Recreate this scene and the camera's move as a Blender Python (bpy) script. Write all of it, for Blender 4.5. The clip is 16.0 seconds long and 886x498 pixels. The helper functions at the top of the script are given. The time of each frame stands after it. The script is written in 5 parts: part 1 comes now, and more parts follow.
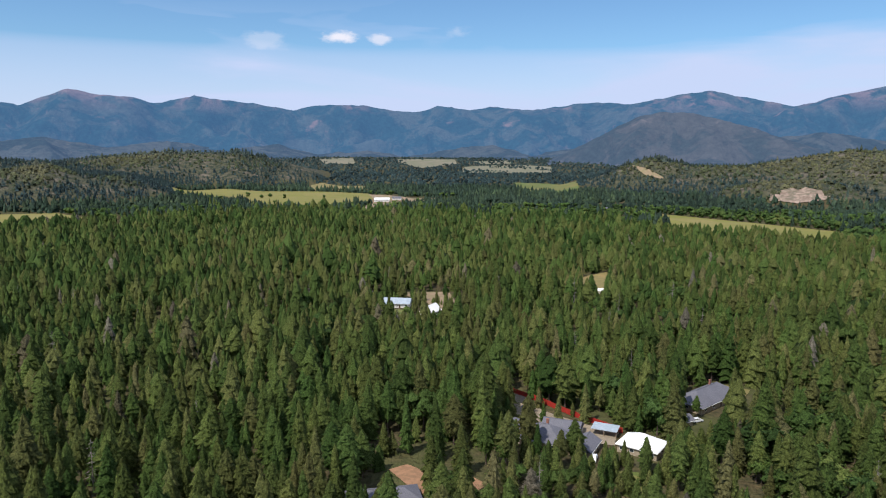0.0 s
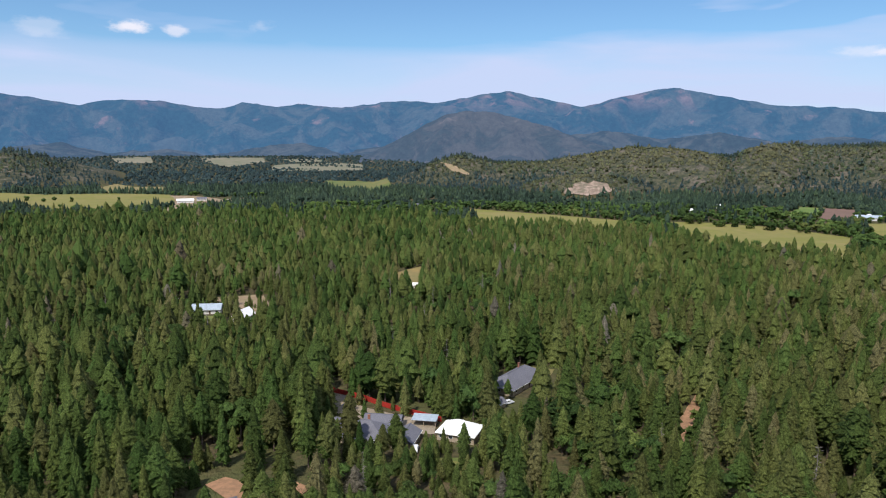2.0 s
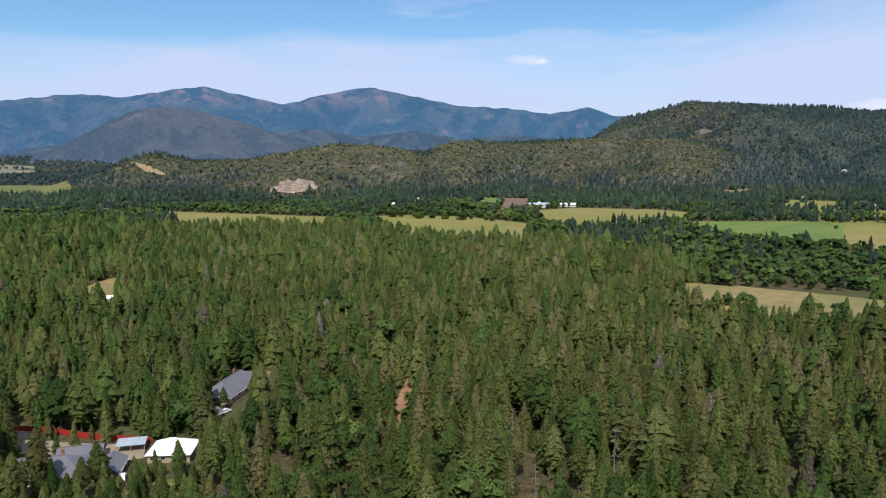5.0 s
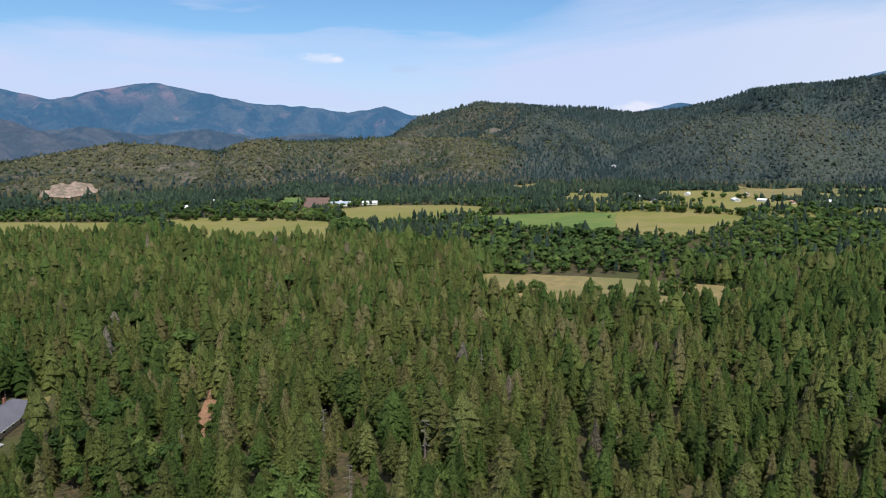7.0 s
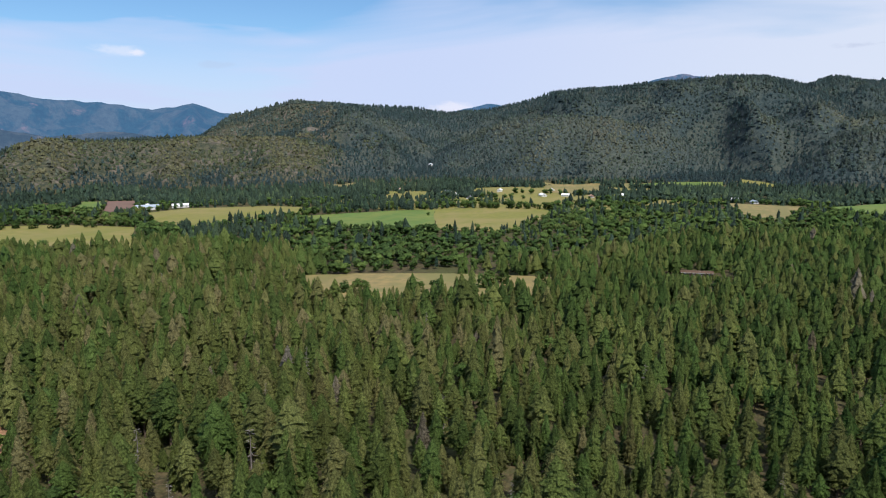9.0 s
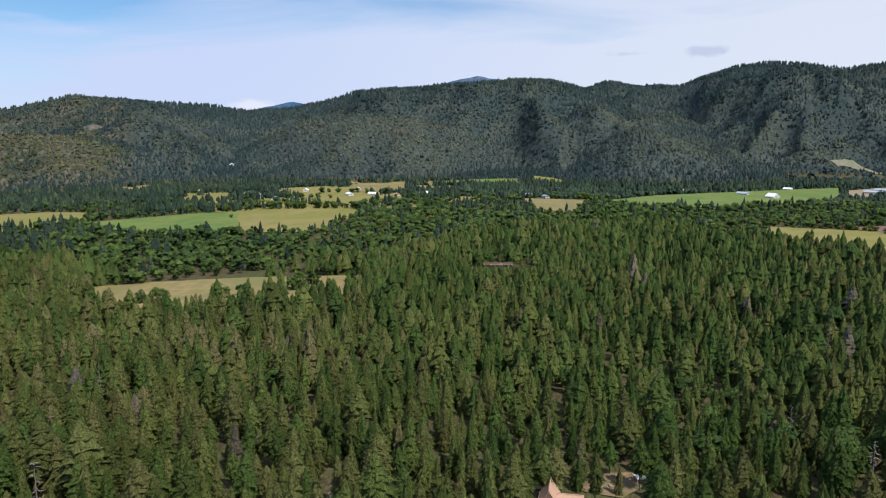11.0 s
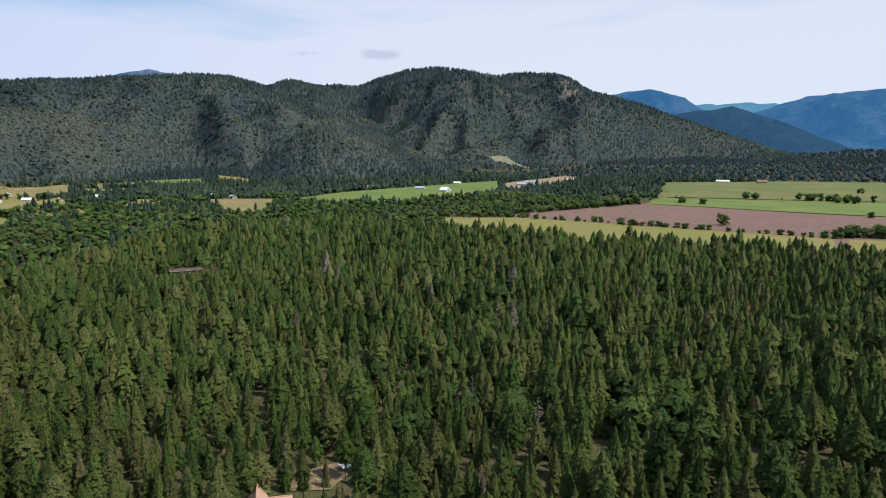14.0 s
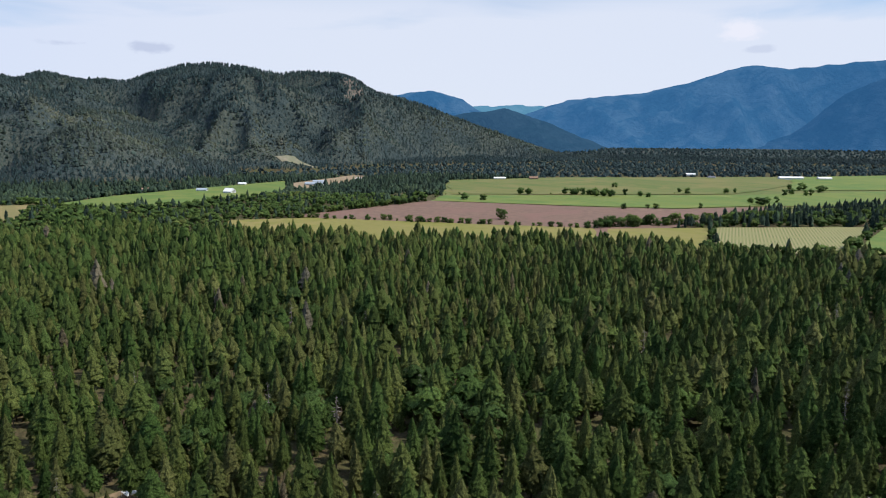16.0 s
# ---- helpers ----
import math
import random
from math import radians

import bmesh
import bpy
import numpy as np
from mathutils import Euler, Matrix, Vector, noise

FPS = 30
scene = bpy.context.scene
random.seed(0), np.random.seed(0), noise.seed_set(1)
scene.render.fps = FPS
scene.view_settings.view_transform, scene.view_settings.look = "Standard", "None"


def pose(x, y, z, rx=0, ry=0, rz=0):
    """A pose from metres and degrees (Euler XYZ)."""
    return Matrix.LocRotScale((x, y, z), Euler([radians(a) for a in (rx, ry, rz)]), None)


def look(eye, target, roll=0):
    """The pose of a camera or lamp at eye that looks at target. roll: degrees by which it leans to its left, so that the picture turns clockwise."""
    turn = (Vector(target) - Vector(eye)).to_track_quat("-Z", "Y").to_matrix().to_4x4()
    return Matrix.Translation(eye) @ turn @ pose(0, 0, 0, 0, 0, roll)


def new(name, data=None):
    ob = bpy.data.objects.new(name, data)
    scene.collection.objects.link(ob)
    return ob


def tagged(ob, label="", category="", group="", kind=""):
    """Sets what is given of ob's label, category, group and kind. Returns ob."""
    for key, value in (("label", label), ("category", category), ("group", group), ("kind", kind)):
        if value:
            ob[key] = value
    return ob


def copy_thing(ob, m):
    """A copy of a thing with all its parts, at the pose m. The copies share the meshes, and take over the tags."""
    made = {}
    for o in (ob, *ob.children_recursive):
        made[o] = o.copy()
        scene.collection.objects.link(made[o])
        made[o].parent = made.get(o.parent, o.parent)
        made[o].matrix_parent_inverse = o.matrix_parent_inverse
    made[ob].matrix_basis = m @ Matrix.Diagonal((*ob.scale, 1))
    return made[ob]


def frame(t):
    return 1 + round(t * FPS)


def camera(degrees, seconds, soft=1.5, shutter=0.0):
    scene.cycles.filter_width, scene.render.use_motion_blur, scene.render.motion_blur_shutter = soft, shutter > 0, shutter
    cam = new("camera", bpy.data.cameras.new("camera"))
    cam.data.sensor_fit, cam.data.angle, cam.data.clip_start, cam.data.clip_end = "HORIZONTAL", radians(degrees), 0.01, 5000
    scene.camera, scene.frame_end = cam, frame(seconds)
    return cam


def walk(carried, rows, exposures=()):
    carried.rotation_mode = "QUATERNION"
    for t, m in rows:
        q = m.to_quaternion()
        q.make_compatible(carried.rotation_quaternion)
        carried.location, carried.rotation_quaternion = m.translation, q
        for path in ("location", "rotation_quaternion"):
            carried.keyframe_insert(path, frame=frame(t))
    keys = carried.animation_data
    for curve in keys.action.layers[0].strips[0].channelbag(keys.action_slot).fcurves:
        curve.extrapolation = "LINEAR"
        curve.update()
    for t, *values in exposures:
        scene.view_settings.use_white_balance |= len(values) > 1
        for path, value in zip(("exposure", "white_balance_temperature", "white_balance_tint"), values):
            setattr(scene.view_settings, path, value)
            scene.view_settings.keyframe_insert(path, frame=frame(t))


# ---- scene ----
# A drone hangs over a conifer forest in a farmed valley and turns slowly to the right.
EYE = 110.0
cam = camera(63.88, 16.0, soft=1.1)
# seconds, compass bearing clockwise from the y axis, pitch, roll
TURN = [
    (0.0, 0.0, -8.24, 0.23), (0.5, 4.01, -8.29, 0.27), (1.0, 7.58, -8.3, 0.17), (1.5, 11.47, -8.35, 0.18),
    (2.0, 15.04, -8.38, 0.11), (2.5, 18.62, -8.42, 0.13), (3.0, 22.1, -8.42, 0.04), (3.5, 26.38, -8.43, -0.01),
    (4.0, 30.62, -8.48, -0.05), (6.5, 50.14, -8.66, -0.19), (7.0, 54.3, -8.71, -0.23), (7.5, 57.73, -8.72, -0.22),
    (8.0, 61.25, -8.75, -0.2), (8.5, 64.88, -8.79, -0.19), (9.0, 68.72, -8.83, -0.17), (11.5, 88.35, -8.98, -0.04),
    (12.0, 92.63, -9.01, 0.05), (12.5, 96.67, -9.04, 0.03), (13.0, 100.73, -9.07, 0.08), (13.5, 104.56, -9.08, 0.05),
    (14.0, 108.89, -9.08, 0.09), (14.5, 113.08, -9.08, 0.12), (15.0, 117.33, -9.11, 0.19), (15.5, 121.41, -9.1, 0.16),
    (16.0, 125.76, -9.08, 0.27)]
walk(cam, [(t, pose(0, 0, EYE, 90 + pitch, -roll, -bearing)) for t, bearing, pitch, roll in TURN])
scene.view_settings.exposure = 0.2

# ---- light ----
SUN_BEARING, SUN_HEIGHT = 222.0, 55.0
world = bpy.data.worlds.new("sky")
scene.world = world
world.use_nodes = True


class Nodes:
    """A small writer of shader nodes."""

    def __init__(self, tree):
        self.tree = tree
        tree.nodes.clear()

    def add(self, kind, inputs=(), **settings):
        node = self.tree.nodes.new(kind)
        for key, value in settings.items():
            if key == "operation":
                node.operation = value
            elif key == "blend":
                node.blend_type = value
            elif key == "data_type":
                node.data_type = value
            elif key == "attribute":
                node.attribute_name = value
            elif key == "dims":
                node.noise_dimensions = value
            elif key == "vector_type":
                node.vector_type = value
            elif key == "convert_from":
                node.convert_from = value
            elif key == "convert_to":
                node.convert_to = value
            elif key == "feature":
                node.feature = value
        for key, value in dict(inputs).items():
            if isinstance(value, bpy.types.NodeSocket):
                self.tree.links.new(value, node.inputs[key])
            else:
                node.inputs[key].default_value = value
        return node

    def link(self, a, b):
        self.tree.links.new(a, b)

    def math(self, operation, a, b=0.0, c=0.0):
        return self.add("ShaderNodeMath", {0: a, 1: b, 2: c}, operation=operation).outputs[0]

    def mix(self, factor, a, b, blend="MIX"):
        node = self.add("ShaderNodeMix", {}, data_type="RGBA", blend=blend)
        for key, value in ((0, factor), (6, a), (7, b)):
            if isinstance(value, bpy.types.NodeSocket):
                self.link(value, node.inputs[key])
            else:
                node.inputs[key].default_value = value if key == 0 else (*value, 1)
        return node.outputs[2]

    def noise(self, scale, detail=4.0, rough=0.55, vector=None, distortion=0.0):
        inputs = {"Scale": scale, "Detail": detail, "Roughness": rough, "Distortion": distortion}
        if vector is not None:
            inputs["Vector"] = vector
        return self.add("ShaderNodeTexNoise", inputs).outputs[0]

    def ramp(self, value, *stops):
        node = self.add("ShaderNodeValToRGB", {0: value})
        els = node.color_ramp.elements
        while len(els) < len(stops):
            els.new(0.5)
        for el, (place, colour) in zip(els, stops):
            el.position = place
            el.color = (*colour, 1) if len(colour) == 3 else colour
        return node.outputs[0]

    def span(self, value, low, high):
        node = self.add("ShaderNodeMapRange", {0: value, 1: low, 2: high})
        node.interpolation_type = "SMOOTHSTEP"
        return node.outputs[0]


def bearing_vector(bearing, height):
    a, e = radians(bearing), radians(height)
    return Vector((math.sin(a) * math.cos(e), math.cos(a) * math.cos(e), math.sin(e)))


def make_sky():
    n = Nodes(world.node_tree)
    sky = n.add("ShaderNodeTexSky")
    sky.sky_type, sky.sun_disc = "NISHITA", False
    sky.sun_elevation, sky.sun_rotation = radians(SUN_HEIGHT), radians(SUN_BEARING)
    sky.altitude, sky.air_density, sky.dust_density, sky.ozone_density = 400, 1.0, 0.3, 3.5
    way = n.add("ShaderNodeTexCoord").outputs["Generated"]
    up = n.add("ShaderNodeSeparateXYZ", {0: way}).outputs
    # thin high cloud, drawn out along the horizon, thicker towards the sun's side
    flat = n.add("ShaderNodeMapping", {0: way, "Scale": (1.0, 1.0, 7.0), "Rotation": (0.05, 0.09, 0.0)}).outputs[0]
    veil = n.noise(1.7, 5.0, 0.5, flat, 0.6)
    sunward = n.math("ADD", n.math("MULTIPLY", up[0], 0.7), n.math("MULTIPLY", up[1], -0.75))
    veil = n.span(n.math("ADD", veil, n.math("MULTIPLY", sunward, 0.2)), 0.36, 0.70)
    low = n.span(up[2], 0.21, 0.02)
    veil = n.math("MINIMUM", n.math("ADD", n.math("MULTIPLY", veil, 0.80), n.math("MULTIPLY", low, 0.80)), 0.95)
    window = n.math("MULTIPLY", n.math("MULTIPLY", n.span(up[2], 0.115, 0.16), n.span(up[2], 0.5, 0.3)), n.span(sunward, 0.40, 0.08))
    veil = n.math("MAXIMUM", veil, n.math("MULTIPLY", n.span(up[2], 0.30, 0.60), 0.7))
    veil = n.math("MAXIMUM", n.math("SUBTRACT", veil, n.math("MULTIPLY", window, n.span(n.noise(2.6, 4, 0.5, flat, 0.5), 0.38, 0.54))), 0.0)
    clear = n.mix(1.0, sky.outputs[0], (0.80, 1.0, 1.14), "MULTIPLY")
    colour = n.mix(veil, clear, n.mix(n.span(sunward, 0.3, 1.0), VEIL, VEIL_SUNWARD))
    # small fair-weather clouds: bearing, height, half width, half height, thickness
    puff_noise = n.noise(16.0, 5.0, 0.62, n.add("ShaderNodeMapping", {0: way, "Scale": (1, 1, 2.2)}).outputs[0])
    for bearing, height, wide, tall, thick in PUFFS:
        c = bearing_vector(bearing, height)
        side = Vector((c.y, -c.x, 0)).normalized()
        rise = side.cross(c)
        u = n.add("ShaderNodeVectorMath", {0: way, 1: side}, operation="DOT_PRODUCT").outputs["Value"]
        v = n.add("ShaderNodeVectorMath", {0: n.add("ShaderNodeVectorMath", {0: way, 1: c}, operation="SUBTRACT").outputs[0], 1: rise}, operation="DOT_PRODUCT").outputs["Value"]
        u = n.math("MULTIPLY", u, 1 / math.sin(radians(wide)))
        v = n.math("MULTIPLY", v, 1 / math.sin(radians(tall)))
        far = n.math("SQRT", n.math("ADD", n.math("MULTIPLY", u, u), n.math("MULTIPLY", v, v)))
        front = n.span(n.add("ShaderNodeVectorMath", {0: way, 1: c}, operation="DOT_PRODUCT").outputs["Value"], 0.5, 0.6)
        body = n.span(n.math("ADD", far, n.math("MULTIPLY", n.math("SUBTRACT", puff_noise, 0.5), 3.2)), 1.0, 0.2)
        body = n.math("MULTIPLY", n.math("MULTIPLY", body, front), abs(thick))
        colour = n.mix(body, colour, CLOUD_WHITE if thick > 0 else CLOUD_GREY)
    shade = n.add("ShaderNodeBackground", {0: colour, 1: SKY_STRENGTH})
    n.link(shade.outputs[0], n.add("ShaderNodeOutputWorld").inputs[0])


SKY_STRENGTH = 0.1
VEIL = (5.2, 6.0, 8.3)
VEIL_SUNWARD = (6.5, 7.0, 8.2)
CLOUD_WHITE = (8.2, 8.0, 8.8)
CLOUD_GREY = (4.3, 4.9, 6.6)
PUFFS = [
    (-8.1, 8.25, 1.5, 0.55, 0.9), (-4.9, 8.2, 1.0, 0.4, 0.6), (-13.3, 8.0, 1.7, 0.7, 0.28), (1.0, 8.8, 1.3, 0.55, 0.25),
    (45.2, 6.3, 1.7, 0.5, 0.4), (46.1, 6.15, 0.7, 0.35, 0.6), (51.5, 5.5, 1.3, 0.3, -0.25),
    (98.3, 6.2, 1.9, 0.28, -0.55), (103.6, 6.2, 2.0, 0.42, -0.7), (69.0, 2.4, 3.0, 0.5, 0.55),
    (147.5, 7.6, 1.6, 1.0, 0.5), (149.2, 6.2, 1.2, 0.35, -0.45)]
make_sky()
sun = new("sun", bpy.data.lights.new("sun", "SUN"))
sun.data.energy, sun.data.angle, sun.data.color = 4.0, radians(0.6), (1.0, 0.94, 0.84)
sun.matrix_world = look(bearing_vector(SUN_BEARING, SUN_HEIGHT) * 300, (0, 0, 0))

# ---- materials ----
def material(name, rough=0.85, specular=0.25):
    m = bpy.data.materials.new(name)
    m.use_nodes = True
    n = Nodes(m.node_tree)
    shader = n.add("ShaderNodeBsdfPrincipled", {"Roughness": rough, "Specular IOR Level": specular})
    n.link(shader.outputs[0], n.add("ShaderNodeOutputMaterial").inputs[0])
    return m, n, shader.inputs


def place(n, scale=(1, 1, 1)):
    return n.add("ShaderNodeMapping", {0: n.add("ShaderNodeTexCoord").outputs["Object"], "Scale": scale}).outputs[0]


def bump(n, into, value, strength, distance):
    n.link(n.add("ShaderNodeBump", {"Height": value, "Strength": strength, "Distance": distance}).outputs[0], into["Normal"])


def two_tone(name, light, dark, fine=1.5, broad=0.04, rough=0.85, specular=0.25, relief=0.05, patch=None, drawn=None):
    """A surface that varies at a fine and at a broad scale, with patches of a third colour."""
    m, n, into = material(name, rough, specular)
    p = place(n)
    colour = n.mix(n.span(n.noise(fine, 5, 0.6, p), 0.3, 0.7), dark, light)
    big = n.noise(broad, 5, 0.6, p, 0.5)
    colour = n.mix(n.span(big, 0.35, 0.7), colour, n.mix(0.5, colour, dark))
    if patch:
        colour = n.mix(n.math("MULTIPLY", n.span(n.noise(broad * 1.3, 6, 0.65, p, 1.0), 0.46, 0.64), 0.8), colour, patch)
    if drawn:
        lanes = n.add("ShaderNodeMapping", {0: p, "Rotation": (0, 0, radians(drawn)), "Scale": (0.1, 1, 1)}).outputs[0]
        colour = n.mix(n.math("MULTIPLY", n.span(n.noise(0.022, 5, 0.7, lanes), 0.42, 0.60), 0.75), colour, n.mix(0.6, dark, patch))
    n.link(colour, into["Base Color"])
    bump(n, into, n.noise(fine * 2, 4, 0.6, p), 0.6, relief)
    return m


def foliage(name, stops, source="tint", grain=1.3, sprig=1.5, soften=0.74, relief=0.6):
    """Leaves or needles: each tree has its own hue, each tuft its own tone."""
    m, n, into = material(name, 0.75, 0.08)
    if source == "tint":
        own = n.add("ShaderNodeAttribute", attribute="tint").outputs["Fac"]
    else:
        own = n.add("ShaderNodeObjectInfo").outputs["Random"]
    colour = n.ramp(own, *stops)
    tuft = n.add("ShaderNodeNewGeometry").outputs["Random Per Island"]
    geo = n.add("ShaderNodeNewGeometry").outputs["Position"]
    mottle = n.span(n.noise(grain, 4, 0.7, geo), 0.3, 0.7)
    fine = n.noise(sprig, 6, 0.82, geo)
    sprigs = n.span(fine, 0.40, 0.64)
    tone = n.math("ADD", 0.38, n.math("ADD", n.math("ADD", n.math("MULTIPLY", tuft, 0.22), n.math("MULTIPLY", mottle, 0.32)), n.math("MULTIPLY", sprigs, 1.2)))
    stand = n.span(n.noise(0.012, 3, 0.5, geo), 0.35, 0.65)
    colour = n.mix(n.math("MULTIPLY", stand, 0.35), colour, n.mix(1.0, colour, (0.62, 0.80, 0.62), "MULTIPLY"))
    single = n.math("FRACT", n.math("MULTIPLY", own, 57.3))
    tone = n.math("MULTIPLY", tone, n.math("ADD", 0.76, n.math("MULTIPLY", single, 0.58)))
    grey = n.add("ShaderNodeCombineXYZ", {0: tone, 1: tone, 2: tone}).outputs[0]
    final = n.mix(1.0, colour, grey, "MULTIPLY")
    n.link(final, into["Base Color"])
    thin = n.add("ShaderNodeBsdfTranslucent", {0: n.mix(1.0, final, (1.15, 1.25, 0.6), "MULTIPLY")})
    both = n.add("ShaderNodeMixShader", {0: 0.33})
    out = [k for k in n.tree.nodes if k.bl_idname == "ShaderNodeOutputMaterial"][0]
    n.link(out.inputs[0].links[0].from_socket, both.inputs[1])
    out_way = n.add("ShaderNodeVectorTransform", {0: n.add("ShaderNodeAttribute", attribute="out").outputs["Vector"]}, vector_type="NORMAL", convert_from="OBJECT", convert_to="WORLD").outputs[0]
    own_way = n.add("ShaderNodeNewGeometry").outputs["Normal"]
    soft = n.add("ShaderNodeVectorMath", {0: n.mix(soften, own_way, out_way)}, operation="NORMALIZE").outputs[0]
    soft = n.add("ShaderNodeBump", {"Height": fine, "Strength": 0.9, "Distance": relief, "Normal": soft}).outputs[0]
    n.link(soft, into["Normal"])
    n.link(soft, thin.inputs["Normal"])
    n.link(thin.outputs[0], both.inputs[2])
    n.link(both.outputs[0], out.inputs[0])
    return m


NEEDLE_STOPS = (
    (0.0, (0.045, 0.081, 0.021)), (0.3, (0.068, 0.100, 0.027)), (0.58, (0.097, 0.114, 0.033)), (0.8, (0.110, 0.116, 0.041)),
    (0.93, (0.117, 0.110, 0.043)), (0.965, (0.13, 0.11, 0.07)), (1.0, (0.155, 0.14, 0.115)))
LEAF_STOPS = ((0.0, (0.045, 0.080, 0.026)), (0.5, (0.070, 0.112, 0.031)), (0.85, (0.096, 0.138, 0.037)), (1.0, (0.122, 0.140, 0.042)))
# hill and valley greens hold the distance's haze as extra blue in base colour
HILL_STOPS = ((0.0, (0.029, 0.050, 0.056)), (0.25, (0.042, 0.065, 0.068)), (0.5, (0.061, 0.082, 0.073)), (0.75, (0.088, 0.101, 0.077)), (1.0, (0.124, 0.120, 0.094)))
VALLEY_STOPS = ((0.0, (0.028, 0.047, 0.036)), (0.4, (0.043, 0.068, 0.047)), (0.75, (0.063, 0.092, 0.051)), (1.0, (0.096, 0.112, 0.060)))
SCRUB_STOPS = ((0.0, (0.036, 0.052, 0.038)), (0.4, (0.068, 0.082, 0.046)), (0.75, (0.105, 0.106, 0.058)), (1.0, (0.150, 0.125, 0.088)))
needles = foliage("needles", NEEDLE_STOPS)
needles_own = foliage("needles_of_single_trees", NEEDLE_STOPS[:4], "object")
leaves = foliage("leaves", LEAF_STOPS)
valley_leaves = foliage("valley_foliage", VALLEY_STOPS, grain=0.3, sprig=0.9, relief=1.2)
scrub_leaves = foliage("ridge_scrub_foliage", SCRUB_STOPS, grain=0.08, sprig=0.35, soften=0.8, relief=2.0)
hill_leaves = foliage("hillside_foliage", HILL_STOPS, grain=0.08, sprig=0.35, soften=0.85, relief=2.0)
bark = two_tone("bark", (0.17, 0.13, 0.10), (0.07, 0.05, 0.04), 3.0, 0.5)
dead_wood = two_tone("dead_wood", (0.26, 0.23, 0.21), (0.16, 0.14, 0.125), 1.0, 0.2)
pale_bark = two_tone("pale_bark", (0.55, 0.52, 0.47), (0.25, 0.22, 0.2), 2.0, 0.4)

duff = two_tone("forest_floor", (0.20, 0.13, 0.075), (0.060, 0.060, 0.028), 0.35, 0.02, relief=0.2, patch=(0.13, 0.13, 0.05))
dry_grass = two_tone("dry_grass", (0.30, 0.215, 0.085), (0.185, 0.155, 0.065), 0.12, 0.010, patch=(0.15, 0.15, 0.05), drawn=30)
pasture = two_tone("pasture", (0.212, 0.192, 0.042), (0.145, 0.152, 0.032), 0.10, 0.008, patch=(0.235, 0.190, 0.070), drawn=-40)
meadow_green = two_tone("green_meadow", (0.106, 0.142, 0.030), (0.080, 0.114, 0.025), 0.08, 0.006, patch=(0.185, 0.156, 0.054), drawn=-28)
crop = two_tone("green_crop", (0.106, 0.172, 0.034), (0.080, 0.136, 0.027), 0.10, 0.007, patch=(0.165, 0.188, 0.042), drawn=-30)
ploughed = two_tone("ploughed_soil", (0.20, 0.125, 0.088), (0.13, 0.083, 0.063), 0.10, 0.008, patch=(0.18, 0.10, 0.08))
bare_soil = two_tone("bare_soil", (0.34, 0.25, 0.165), (0.21, 0.155, 0.095), 0.3, 0.03, patch=(0.19, 0.17, 0.08))
yard_soil = two_tone("yard_soil", (0.27, 0.19, 0.115), (0.16, 0.115, 0.07), 0.5, 0.08, patch=(0.14, 0.14, 0.05))
red_soil = two_tone("red_soil", (0.36, 0.20, 0.115), (0.22, 0.13, 0.075), 0.5, 0.05)
lawn = two_tone("lawn", (0.14, 0.17, 0.04), (0.09, 0.12, 0.03), 0.6, 0.08, patch=(0.20, 0.17, 0.06))
gravel = two_tone("gravel", (0.33, 0.27, 0.20), (0.22, 0.18, 0.13), 1.5, 0.1)
stubble = two_tone("far_stubble", (0.25, 0.215, 0.155), (0.17, 0.16, 0.11), 0.05, 0.006, patch=(0.13, 0.145, 0.085), drawn=5)
rock_cut = two_tone("quarried_rock", (0.40, 0.30, 0.235), (0.17, 0.125, 0.095), 0.10, 0.05, relief=2.0, patch=(0.12, 0.11, 0.075))

cliff = two_tone("cliff_rock", (0.185, 0.15, 0.12), (0.08, 0.075, 0.06), 0.05, 0.012, relief=3.0, patch=(0.07, 0.075, 0.05))


def vineyard():
    m, n, into = material("vineyard_rows")
    p = place(n)
    wave = n.add("ShaderNodeTexWave", {"Vector": n.add("ShaderNodeMapping", {0: p, "Rotation": (0, 0, radians(-32))}).outputs[0], "Scale": 0.09, "Distortion": 0.4}).outputs[1]
    rows = n.mix(n.span(wave, 0.35, 0.65), (0.26, 0.22, 0.11), (0.12, 0.15, 0.045))
    n.link(n.mix(n.span(n.noise(0.05, 4, 0.6, p), 0.35, 0.7), rows, (0.20, 0.20, 0.08)), into["Base Color"])
    return m


vine_rows = vineyard()


